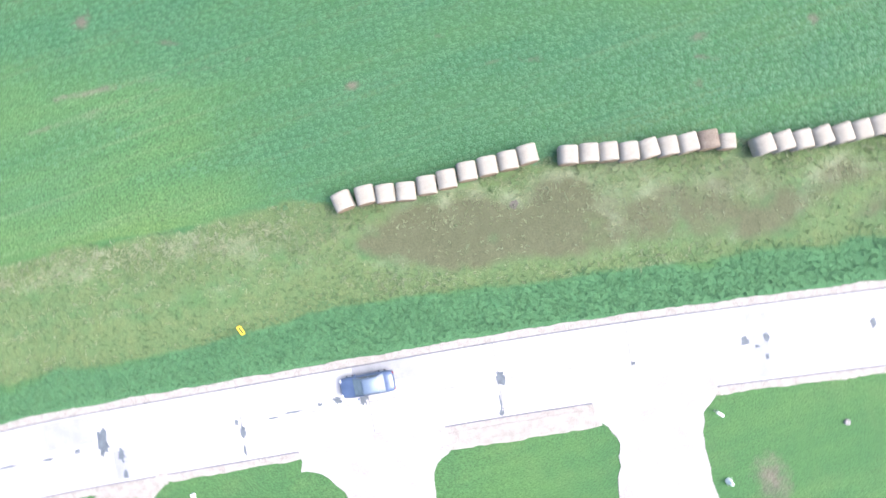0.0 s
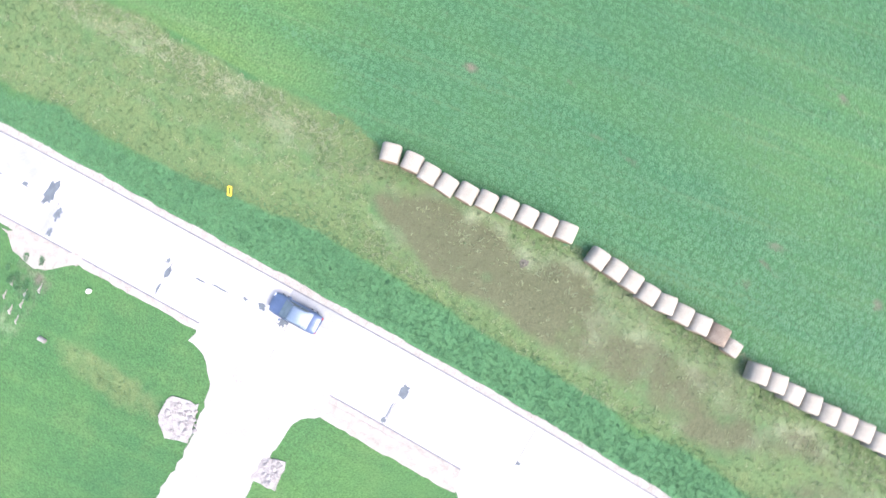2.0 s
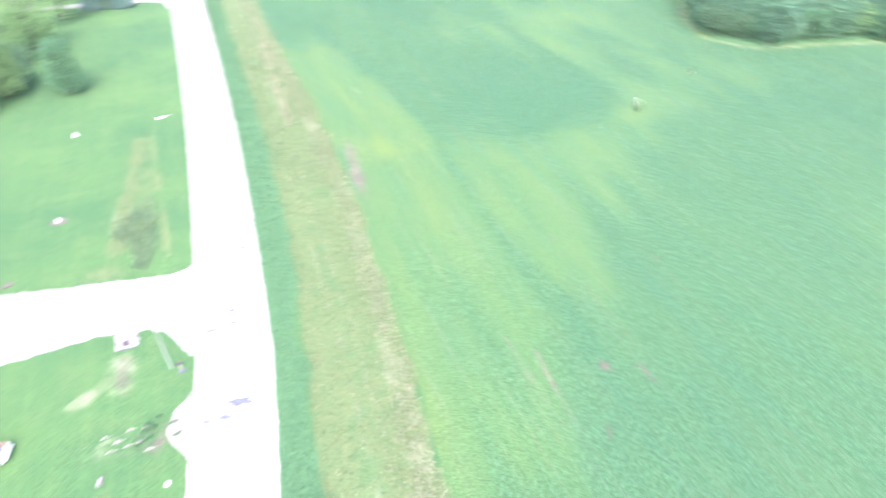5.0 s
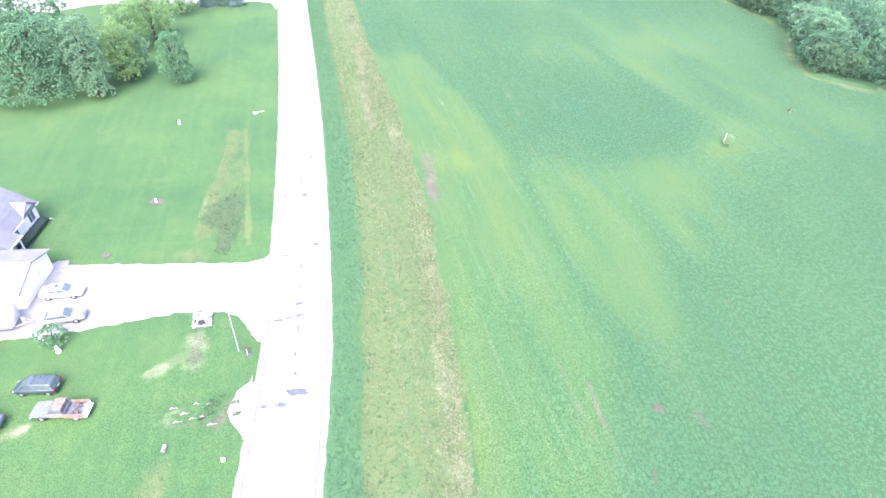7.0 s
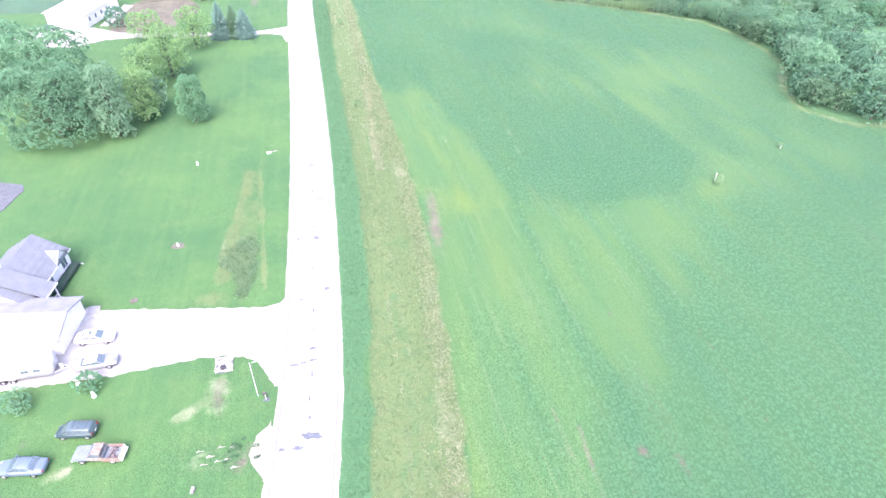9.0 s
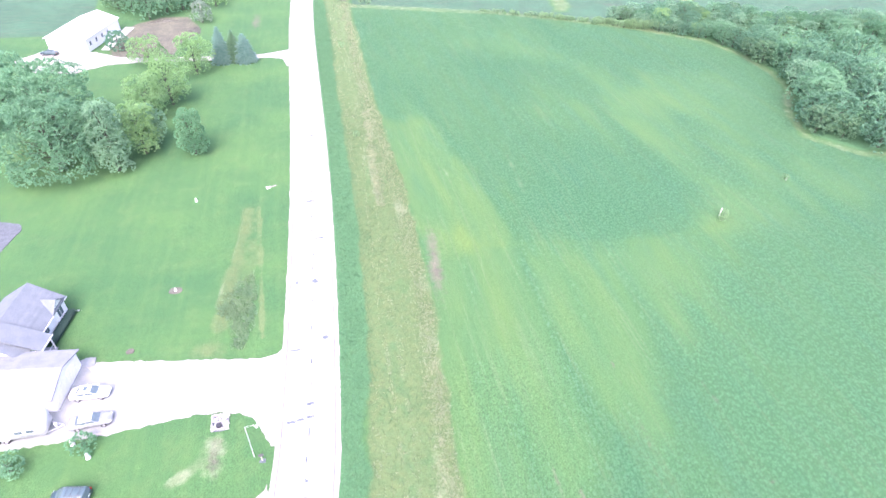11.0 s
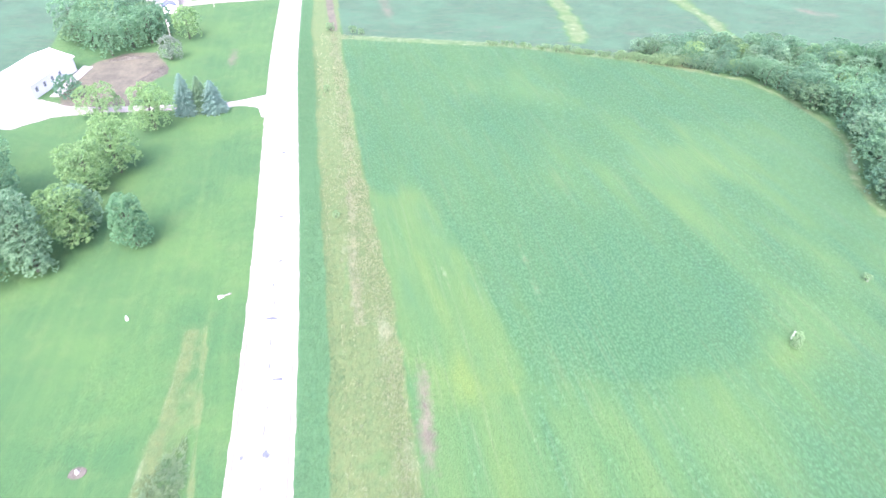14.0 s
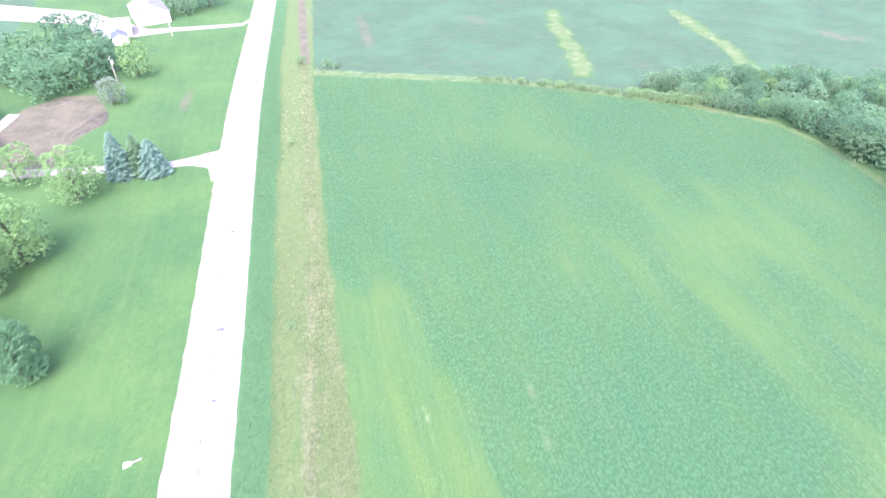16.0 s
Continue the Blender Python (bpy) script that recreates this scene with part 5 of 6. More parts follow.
def shingle_courses(parent, a, b, c, d, rows, material, lift=0.02):
    """Overlapping courses of shingles on a slope from the eave a-b up to the ridge d-c."""
    a, b, c, d = (Vector(v) for v in (a, b, c, d))
    nrm = (b - a).cross(d - a).normalized()
    if nrm.z < 0:
        nrm = -nrm
    for k in range(rows):
        u0, u1 = k / rows, min(1.0, (k + 1.12) / rows)
        bm = bmesh.new()
        q = [a.lerp(d, u0) + nrm * (lift + 0.02), b.lerp(c, u0) + nrm * (lift + 0.02), b.lerp(c, u1) + nrm * lift, a.lerp(d, u1) + nrm * lift]
        lo = [bm.verts.new(v) for v in q]
        hi = [bm.verts.new(v - nrm * 0.03) for v in q]
        bm.faces.new(lo)
        bm.faces.new(hi[::-1])
        for i in range(4):
            bm.faces.new((lo[i], hi[i], hi[(i + 1) % 4], lo[(i + 1) % 4]))
        bmesh.ops.recalc_face_normals(bm, faces=bm.faces)
        part("shingle", bm, material, parent)


house = thing("house", pose(-30.15, 73.2, 0, 0, 0, -9), "white-sided house with grey shingle gable roof and porch", "house")
part("wall", gable_walls(-7.4, 0.0, -10.6, 0.0, 2.5, 4.9), M["white_wall"], house)
for bm in gable_roof(-7.4, 0.0, -10.6, 0.0, 2.5, 4.9):
    rf = part("roof", bm, M["grey_shingle"], house, "grey shingle roof slope")
dz = 0.35 * 2.4 / 3.7
shingle_courses(rf, (0.35, -10.95, 2.5 - dz + 0.16), (0.35, 0.35, 2.5 - dz + 0.16), (-3.7, 0.35, 5.06), (-3.7, -10.95, 5.06), 15, M["grey_shingle"])


def slab_of(q, thick):
    bm = bmesh.new()
    lo, hi = [bm.verts.new(v) for v in q], [bm.verts.new((v[0], v[1], v[2] + thick)) for v in q]
    bm.faces.new(lo)
    bm.faces.new(hi)
    for i in range(4):
        bm.faces.new((lo[i], lo[(i + 1) % 4], hi[(i + 1) % 4], hi[i]))
    bmesh.ops.recalc_face_normals(bm, faces=bm.faces)
    return bm


# the bay with its gable
part("bay_wall", boxed(-0.6, 0.14, -3.1, -0.25, 0, 2.5), M["white_wall"], house)
bm = bmesh.new()
tri = [bm.verts.new(v) for v in ((0.13, -3.15, 2.46), (0.13, -0.2, 2.46), (0.13, -1.67, 3.6))]
bk = [bm.verts.new(v) for v in ((-2.0, -3.15, 2.46), (-2.0, -0.2, 2.46), (-2.0, -1.67, 3.6))]
bm.faces.new(tri)
bm.faces.new(bk[::-1])
for i in range(3):
    bm.faces.new((tri[i], bk[i], bk[(i + 1) % 3], tri[(i + 1) % 3]))
bmesh.ops.recalc_face_normals(bm, faces=bm.faces)
part("bay_gable", bm, M["white_wall"], house)
for s in (-1, 1):
    part("bay_roof", slab_of([(0.42, -1.67, 3.68), (-2.4, -1.67, 3.68), (-2.4, -1.67 + s * 1.75, 2.34), (0.42, -1.67 + s * 1.75, 2.34)], 0.11), M["grey_shingle"], house)
window(house, 0.14, -1.67, 0.9, 1.25, 1.35, "x")
window(house, 0.0, -5.2, 1.0, 1.0, 1.1, "x")
for y in (-9.3, -7.1):
    part("porch_post", boxed(1.45, 1.59, y - 0.07, y + 0.07, 0, 2.4), M["white_plastic"], house, "white porch post")
part("porch_roof", slab_of([(1.85, -9.7, 2.4), (1.85, -6.85, 2.4), (-3.6, -6.85, 4.98), (-3.6, -9.7, 4.98)], 0.16), M["grey_shingle"], house)
part("porch_fascia", boxed(1.84, 1.93, -9.72, -6.83, 2.36, 2.54), M["white_plastic"], house)
part("porch_floor", boxed(0.0, 1.7, -9.6, -6.9, 0, 0.16, 0.02), M["concrete"], house)
part("porch_rail", boxed(1.5, 1.56, -9.2, -7.2, 0.9, 0.98), M["white_plastic"], house)
part("gutter", boxed(0.36, 0.46, -6.8, -3.4, 2.24, 2.36), M["white_plastic"], house, "white gutter")
part("fascia", boxed(0.33, 0.42, -0.3, 0.42, 2.2, 2.42), M["white_plastic"], house)
part("downspout", tube(bmesh.new(), (0.1, -0.15, 0.1), (1.6, -0.1, 0.06), 0.06, 0.06), M["white_plastic"], house, "white downspout extension")
part("chimney", boxed(-5.6, -5.0, -6.0, -5.4, 3.4, 5.3), M["white_plastic"], house)

hv, hf = leaf_set(6, random.Random(5), 1.0, 0.3, 0.2)
rh = np.random.RandomState(3)
hedge = thing("hedge", pose(-30.15, 73.2, 0, 0, 0, -9), "dark green clipped hedge along the house wall", "hedge")
M["yew"] = leafy("dark_yew_leaf", (0.014, 0.042, 0.034), (0.030, 0.070, 0.055), 0.6, 0.3)
part("body", boxed(0.25, 1.3, -6.5, -0.35, 0, 0.6, 0.2), M["yew"], hedge)
n_h = 2600
ob = scatter("leaves", hv, hf, np.stack([rh.uniform(0.2, 1.35, n_h), rh.uniform(-6.55, -0.3, n_h), rh.uniform(0.2, 0.52, n_h)], -1), rh.uniform(0, 6.28, n_h), np.full(n_h, 0.14), M["yew"])
ob.parent = hedge

garage = thing("garage", pose(-25.85, 62.45, 0, 0, 0, -7.5), "white garage with pale grey gable roof and two overhead doors", "garage")
part("wall", gable_walls(-15.0, 0.0, -7.0, 0.0, 2.55, 3.65, "x"), M["white_wall"], garage)
for bm in gable_roof(-15.0, 0.0, -7.0, 0.0, 2.55, 3.65, "x", 0.4):
    part("roof", bm, M["pale_shingle"], garage, "pale grey roof slope")
part("ridge_cap", boxed(-15.4, 0.4, -3.62, -3.38, 3.78, 3.86, 0.02), M["pale_shingle"], garage)
for y in (-5.2, -1.8):
    gd = part("garage_door", boxed(-0.02, 0.06, y - 1.35, y + 1.35, 0.03, 2.2), M["white_plastic"], garage, "white overhead door")
    for k in range(4):
        part("door_panel", boxed(0.05, 0.085, y - 1.3, y + 1.3, 0.09 + 0.525 * k, 0.57 + 0.525 * k, 0.015), M["white_plastic"], gd)
part("downspout", tube(bmesh.new(), (0.12, -6.9, 0.05), (0.12, -6.9, 2.4), 0.05, 0.05), M["white_plastic"], garage)
slab = part("concrete_pad", prism([(-25.7, 61.9), (-24.2, 62.0), (-24.4, 63.4), (-25.7, 63.5)], -0.1, 0.13), M["apron"])
tagged(slab, "small pale concrete pad at the garage corner", "pad")

trailer = thing("camper_trailer", pose(0.4, -0.3, 0), "white travel trailer parked beside the garage", "trailer")
part("body", boxed(-35.2, -27.1, 52.2, 54.6, 0.55, 2.95, 0.18), M["white_plastic"], trailer, "white box body", True)
for x in (-33.8, -29.6, -28.4):
    window(trailer, x, 52.2, 1.5, 0.8, 0.5, "y")
part("door", boxed(-31.6, -30.8, 52.16, 52.22, 0.7, 2.6, 0.01), M["white_plastic"], trailer)
for x in (-32.3, -31.3):
    for y in (52.35, 54.45):
        w = part("wheel", tube(bmesh.new(), (x, y - 0.1, 0.33), (x, y + 0.1, 0.33), 0.33, 0.33, 18), M["tyre"], trailer)
        part("rim", tube(bmesh.new(), (x, y - 0.115, 0.33), (x, y + 0.115, 0.33), 0.17, 0.17, 14), M["rim"], w)
bm = tube(bmesh.new(), (-27.2, 52.7, 0.5), (-25.7, 53.4, 0.48), 0.05, 0.05)
tube(bm, (-27.2, 54.1, 0.5), (-25.7, 53.4, 0.48), 0.05, 0.05)
tube(bm, (-25.8, 53.4, 0.0), (-25.8, 53.4, 0.6), 0.04, 0.04)
part("tow_bar", bm, M["pole_metal"], trailer)
part("propane_tank", tube(bmesh.new(), (-26.5, 53.4, 0.5), (-26.5, 53.4, 1.0), 0.17, 0.15, 12), M["white_plastic"], trailer)
part("roof_vent", boxed(-31.0, -30.6, 53.2, 53.6, 2.94, 3.1, 0.03), M["white_plastic"], trailer)

barn = thing("barn", pose(-54.6, 187.1, 0, 0, 0, -14), "long white metal-sided barn with white roof", "barn")
part("wall", gable_walls(-5.3, 5.3, -9.2, 9.2, 3.5, 5.3), M["white_wall"], barn)
for bm in gable_roof(-5.3, 5.3, -9.2, 9.2, 3.5, 5.3, "y", 0.4):
    rf = part("roof", bm, M["white_roof"], barn, "white ribbed metal roof slope")
for k in range(20):
    for s in (-1, 1):
        y = -9.4 + 0.98 * k
        part("rib", tube(bmesh.new(), (s * 0.05, y, 5.48), (s * 5.6, y, 3.56), 0.035, 0.035, 4), M["white_roof"], rf)
part("ridge_cap", boxed(-0.16, 0.16, -9.6, 9.6, 5.44, 5.52, 0.02), M["white_roof"], barn)
for y in (-7.2, -4.0, -0.8, 2.4):
    window(barn, 5.3, y, 1.3, 0.9, 1.1, "x")
part("barn_door", boxed(-1.8, 1.8, -9.28, -9.18, 0, 3.0), M["white_plastic"], barn, "white sliding door")
pad = part("concrete_pad", prism([(-49.0, 178.5), (-46.8, 178.0), (-43.8, 196.5), (-46.4, 197.5)], -0.1, 0.08), M["concrete"])
tagged(pad, "pale concrete walk along the barn wall", "pad")

shed = thing("shed", pose(-31.4, 242.2, 0, 0, 0, 15), "small white shed with blue-grey roof", "shed")
part("wall", gable_walls(-2.0, 2.0, -1.8, 2.2, 2.3, 3.2), M["white_wall"], shed)
for bm in gable_roof(-2.0, 2.0, -1.8, 2.2, 2.3, 3.2, "y", 0.25, 0.1):
    part("roof", bm, M["blue_roof"], shed)
garage2 = thing("garage", pose(-35.2, 251.0, 0, 0, 0, 12), "white outbuilding with white metal roof", "garage")
part("wall", gable_walls(-5.0, 5.0, -4.0, 4.0, 2.8, 4.2, "x"), M["white_wall"], garage2)
for bm in gable_roof(-5.0, 5.0, -4.0, 4.0, 2.8, 4.2, "x", 0.3):
    part("roof", bm, M["white_roof"], garage2)
farm = thing("house", pose(-27.0, 264.5, 0, 0, 0, 20), "white farmhouse with pale grey roof", "house")
part("wall", gable_walls(-5.0, 5.0, -6.0, 6.0, 3.4, 6.0), M["white_wall"], farm)
for bm in gable_roof(-5.0, 5.0, -6.0, 6.0, 3.4, 6.0):
    part("roof", bm, M["pale_shingle"], farm)
for y in (-3.5, 0.0, 3.5):
    window(farm, 5.0, y, 1.1, 1.0, 1.3, "x")
part("chimney", boxed(-0.5, 0.3, 2.0, 2.8, 5.0, 7.0), M["rubble"], farm)


# ---- vehicles ----
def loft(sections, smooth_caps=True):
    """A skin over closed cross-sections given as lists of points."""
    bm = bmesh.new()
    rings = [[bm.verts.new(p) for p in s] for s in sections]
    n = len(rings[0])
    for a, b in zip(rings, rings[1:]):
        for i in range(n):
            bm.faces.new((a[i], a[(i + 1) % n], b[(i + 1) % n], b[i]))
    bm.faces.new(rings[0][::-1])
    bm.faces.new(rings[-1])
    bmesh.ops.recalc_face_normals(bm, faces=bm.faces)
    return bm


def slice_at(x, w, z0, z1, tuck=0.86):
    """A rounded cross-section of a car body."""
    h = z1 - z0
    right = [(0.80 * w, z0), (0.95 * w, z0 + 0.18 * h), (w, z0 + 0.45 * h), (0.985 * w, z0 + 0.72 * h), (tuck * w, z0 + 0.95 * h), (0.55 * w, z1)]
    return [(x, y, z) for y, z in right] + [(x, -y, z) for y, z in reversed(right)]


def wheels(root, xs, half, r=0.32, rim="rim"):
    for x in xs:
        for s in (-1, 1):
            w = part("wheel", tube(bmesh.new(), (x, s * (half - 0.11), r), (x, s * (half + 0.09), r), r, r, 20), M["tyre"], root)
            part("rim", tube(bmesh.new(), (x, s * (half - 0.08), r), (x, s * (half + 0.105), r), r * 0.62, r * 0.6, 16), M[rim], w)


def sedan(label, body, roofmat=None, length=4.6, name="car", sunroof=False, group=""):
    """A four-door car that faces +x."""
    root = thing(name, Matrix.Identity(4), label, "car", group)
    L, w = length / 2, 0.88
    secs = [(-L, 0.72, 0.42, 0.86), (-L + 0.12, 0.82, 0.3, 0.98), (-L + 0.7, w, 0.24, 1.02), (-L + 1.15, w, 0.22, 1.0), (-0.3, w, 0.2, 0.97), (0.75, w, 0.2, 0.95), (1.0, w, 0.22, 0.95),
            (L - 0.75, 0.87, 0.24, 0.86), (L - 0.22, 0.8, 0.28, 0.74), (L, 0.66, 0.36, 0.6)]
    part("body", loft([slice_at(x, hw, a, b) for x, hw, a, b in secs]), body, root, smooth=True)
    # cabin: glass all round, with a painted roof and pillars on it
    cab = [(-L + 0.75, 0.72, 0.94, 1.0), (-L + 1.25, 0.66, 0.94, 1.34), (-0.2, 0.66, 0.94, 1.43), (0.25, 0.65, 0.94, 1.40), (1.05, 0.72, 0.92, 0.98)]
    part("glass", loft([[(x, 0.76, a), (x, hw, b - 0.04), (x, hw - 0.16, b), (x, -hw + 0.16, b), (x, -hw, b - 0.04), (x, -0.76, a)] for x, hw, a, b in cab]), M["glass"], root, "tinted windows")
    roof = [(-L + 1.12, 0.665, 1.24), (-L + 1.3, 0.67, 1.36), (-0.2, 0.675, 1.45), (0.15, 0.665, 1.42), (0.32, 0.66, 1.375)]
    part("roof", loft([[(x, hw + 0.01, b - 0.07), (x, hw - 0.14, b + 0.012), (x, -hw + 0.14, b + 0.012), (x, -hw - 0.01, b - 0.07)] for x, hw, b in roof]), roofmat or body, root, smooth=True)
    for s in (-1, 1):
        for x0, z0, x1, z1 in ((-L + 0.82, 1.0, -L + 1.28, 1.36), (-0.32, 0.96, -0.26, 1.43), (1.02, 0.97, 0.28, 1.40)):
            part("pillar", tube(bmesh.new(), (x0, s * 0.755, z0), (x1, s * 0.665, z1), 0.045, 0.035, 6), body, root)
        part("mirror", boxed(0.72, 0.88, s * 0.98 - 0.09, s * 0.98 + 0.09, 0.96, 1.1, 0.03), body, root)
        part("headlight", boxed(L - 0.24, L - 0.06, s * 0.58 - 0.14, s * 0.58 + 0.14, 0.58, 0.7, 0.03), M["lamp_clear"], root, "clear headlight")
        part("tail_light", boxed(-L - 0.01, -L + 0.1, s * 0.6 - 0.13, s * 0.6 + 0.13, 0.7, 0.86, 0.02), M["lamp_red"], root, "red tail light")
    part("bumper", boxed(L - 0.14, L + 0.03, -0.66, 0.66, 0.34, 0.5, 0.04), body, root)
    if sunroof:
        part("sunroof", boxed(-0.55, -0.1, -0.36, 0.36, 1.44, 1.466, 0.01), M["glass"], root)
    wheels(root, (-L + 0.95, L - 0.88), 0.78)
    return root


def place(ob, x, y, turn, z=0.0, size=1.0):
    ob.matrix_world = pose(x, y, z, 0, 0, turn) @ Matrix.Scale(size, 4)
    return ob


c, t, r = road_frame(16.0)
moving = place(sedan("steel-blue sedan on the concrete road", M["blue_paint"], M["pale_blue_paint"], 4.5), c.x + r.x * 1.55, 16.0 + r.y * 1.55, math.degrees(math.atan2(t.y, t.x)), 0.038)
place(sedan("white sedan with a sunroof parked on the gravel driveway", M["white_paint"], sunroof=True), -23.45, 57.15, -4, 0.075, 0.95)
place(sedan("silver-white sedan parked on the gravel driveway", M["silver_paint"], M["white_paint"], 4.7), -22.4, 52.95, 3, 0.075, 0.95)
place(sedan("dusty blue sedan parked on the lawn", M["pale_blue_paint"], M["pale_blue_paint"], 4.6), -26.4, 40.3, 171, 0.0)
place(sedan("dark blue car parked by the white barn", M["teal_paint"], M["teal_paint"], 4.6), -61.0, 176.2, 165, 0.055)

# minivan, facing +x
van = thing("minivan", Matrix.Identity(4), "dark teal minivan with roof rack parked on the lawn", "van")
part("body", loft([slice_at(x, w, a, b) for x, w, a, b in ((-2.3, 0.86, 0.34, 1.0), (-2.2, 0.92, 0.26, 1.06), (-0.5, 0.95, 0.22, 1.05), (1.0, 0.95, 0.22, 1.03), (1.8, 0.9, 0.26, 0.94), (2.2, 0.8, 0.32, 0.78), (2.32, 0.7, 0.4, 0.66))]),
     M["teal_paint"], van, smooth=True)
part("glass", loft([[(x, 0.86, 1.0), (x, hw, b - 0.05), (x, hw - 0.15, b), (x, -hw + 0.15, b), (x, -hw, b - 0.05), (x, -0.86, 1.0)] for x, hw, b in ((-2.24, 0.8, 1.06), (-2.0, 0.76, 1.66), (0.4, 0.76, 1.72), (0.75, 0.75, 1.66), (1.55, 0.8, 1.05))]),
     M["glass"], van, "dark tinted windows")
part("roof", loft([[(x, hw + 0.01, b - 0.08), (x, hw - 0.12, b + 0.015), (x, -hw + 0.12, b + 0.015), (x, -hw - 0.01, b - 0.08)] for x, hw, b in ((-2.06, 0.77, 1.62), (-1.9, 0.77, 1.7), (0.3, 0.77, 1.745), (0.72, 0.76, 1.69))]), M["van_roof"], van, "paler roof", True)
rack = part("roof_rack", tube(tube(bmesh.new(), (-1.8, 0.58, 1.80), (0.1, 0.58, 1.82), 0.025, 0.025, 6), (-1.8, -0.58, 1.80), (0.1, -0.58, 1.82), 0.025, 0.025, 6), M["dark_metal"], van)
for x in (-1.5, -0.6, 0.0):
    part("crossbar", tube(bmesh.new(), (x, -0.58, 1.80), (x, 0.58, 1.80), 0.022, 0.022, 6), M["dark_metal"], rack)
for s in (-1, 1):
    for x0, z0, x1, z1 in ((-2.2, 1.05, -1.98, 1.66), (-0.9, 1.03, -0.9, 1.70), (0.35, 1.03, 0.3, 1.70), (1.5, 1.04, 0.72, 1.66)):
        part("pillar", tube(bmesh.new(), (x0, s * 0.855, z0), (x1, s * 0.765, z1), 0.045, 0.04, 6), M["teal_paint"], van)
    part("tail_light", boxed(-2.33, -2.2, s * 0.8 - 0.08, s * 0.8 + 0.08, 0.85, 1.2, 0.02), M["lamp_red"], van, "red tail light")
    part("headlight", boxed(2.1, 2.28, s * 0.62 - 0.15, s * 0.62 + 0.15, 0.6, 0.74, 0.03), M["lamp_clear"], van, "clear headlight")
part("number_plate", boxed(-2.34, -2.3, -0.22, 0.22, 0.75, 0.9), M["white_plastic"], van)
wheels(van, (-1.45, 1.4), 0.82, 0.34)
place(van, -22.3, 43.7, 171, 0.0, 0.85)

# pickup, facing +x
truck = thing("pickup_truck", Matrix.Identity(4), "rusty old pickup truck with a scrap-filled bed on the lawn", "truck")
part("hood", loft([slice_at(x, w, a, b, 0.94) for x, w, a, b in ((0.75, 0.93, 0.45, 1.12), (1.4, 0.93, 0.42, 1.1), (2.3, 0.92, 0.42, 1.02), (2.55, 0.88, 0.46, 0.96))]), M["hood_paint"], truck, "chalky grey hood")
part("cab", loft([slice_at(x, w, a, b, 0.95) for x, w, a, b in ((-0.75, 0.93, 0.42, 1.15), (0.74, 0.93, 0.42, 1.14))]), M["rust_paint"], truck, "rust-streaked cab")
part("cab_glass", loft([[(x, 0.84, 1.13), (x, hw, b - 0.04), (x, -hw, b - 0.04), (x, -0.84, 1.13)] for x, hw, b in ((-0.72, 0.8, 1.18), (-0.64, 0.76, 1.72), (0.25, 0.76, 1.76), (0.8, 0.8, 1.18))]), M["glass"], truck)
part("cab_roof", loft([[(x, hw, b - 0.05), (x, hw - 0.12, b + 0.03), (x, -hw + 0.12, b + 0.03), (x, -hw, b - 0.05)] for x, hw, b in ((-0.7, 0.78, 1.7), (-0.2, 0.79, 1.76), (0.3, 0.78, 1.72))]), M["rust_paint"], truck, "rusted roof")
bed = part("bed", boxed(-2.72, -0.8, -0.9, 0.9, 0.55, 0.66), M["hood_paint"], truck, "grey bed floor")
for s in (-1, 1):
    part("bed_side", boxed(-2.74, -0.8, s * 0.9 - 0.06, s * 0.9 + 0.06, 0.45, 1.15, 0.03), M["rust_paint"], bed, "rusty bed side")
    part("pillar", tube(bmesh.new(), (0.8, s * 0.83, 1.15), (0.28, s * 0.765, 1.72), 0.05, 0.04, 6), M["rust_paint"], truck)
    part("pillar", tube(bmesh.new(), (-0.72, s * 0.83, 1.15), (-0.66, s * 0.765, 1.72), 0.05, 0.045, 6), M["rust_paint"], truck)
    part("headlight", boxed(2.5, 2.6, s * 0.66 - 0.12, s * 0.66 + 0.12, 0.7, 0.86, 0.02), M["lamp_clear"], truck, "clear headlight")
part("bed_front", boxed(-0.86, -0.78, -0.88, 0.88, 0.5, 1.15, 0.02), M["hood_paint"], bed)
part("tailgate", boxed(-2.82, -2.74, -0.88, 0.88, 0.5, 1.13, 0.02), M["white_paint"], truck, "white tailgate")
part("bumper", boxed(-3.0, -2.82, -0.92, 0.92, 0.45, 0.62, 0.03), M["white_paint"], truck, "pale rear bumper")
part("front_bumper", boxed(2.56, 2.7, -0.92, 0.92, 0.4, 0.58, 0.03), M["pole_metal"], truck)
wheels(truck, (-1.85, 1.55), 0.84, 0.36)
TRUCK_M = pose(-19.5, 40.4, 0, 0, 0, 170) @ Matrix.Scale(0.88, 4)
truck.matrix_world = TRUCK_M
rt = random.Random(6)
for k in range(12):
    m = TRUCK_M @ pose(rt.uniform(-2.4, -1.2), rt.uniform(-0.6, 0.6), 0.66, 0, 0, rt.uniform(0, 180))
    a, b2, h = rt.uniform(0.1, 0.28), rt.uniform(0.08, 0.2), rt.uniform(0.12, 0.34)
    sc = part("scrap_piece", boxed(-a, a, -b2, b2, 0, h, 0.03), M["scrap"])
    sc.matrix_world = m
    tagged(sc, "piece of mixed scrap lying in the pickup bed", "scrap", "scrap in the pickup")

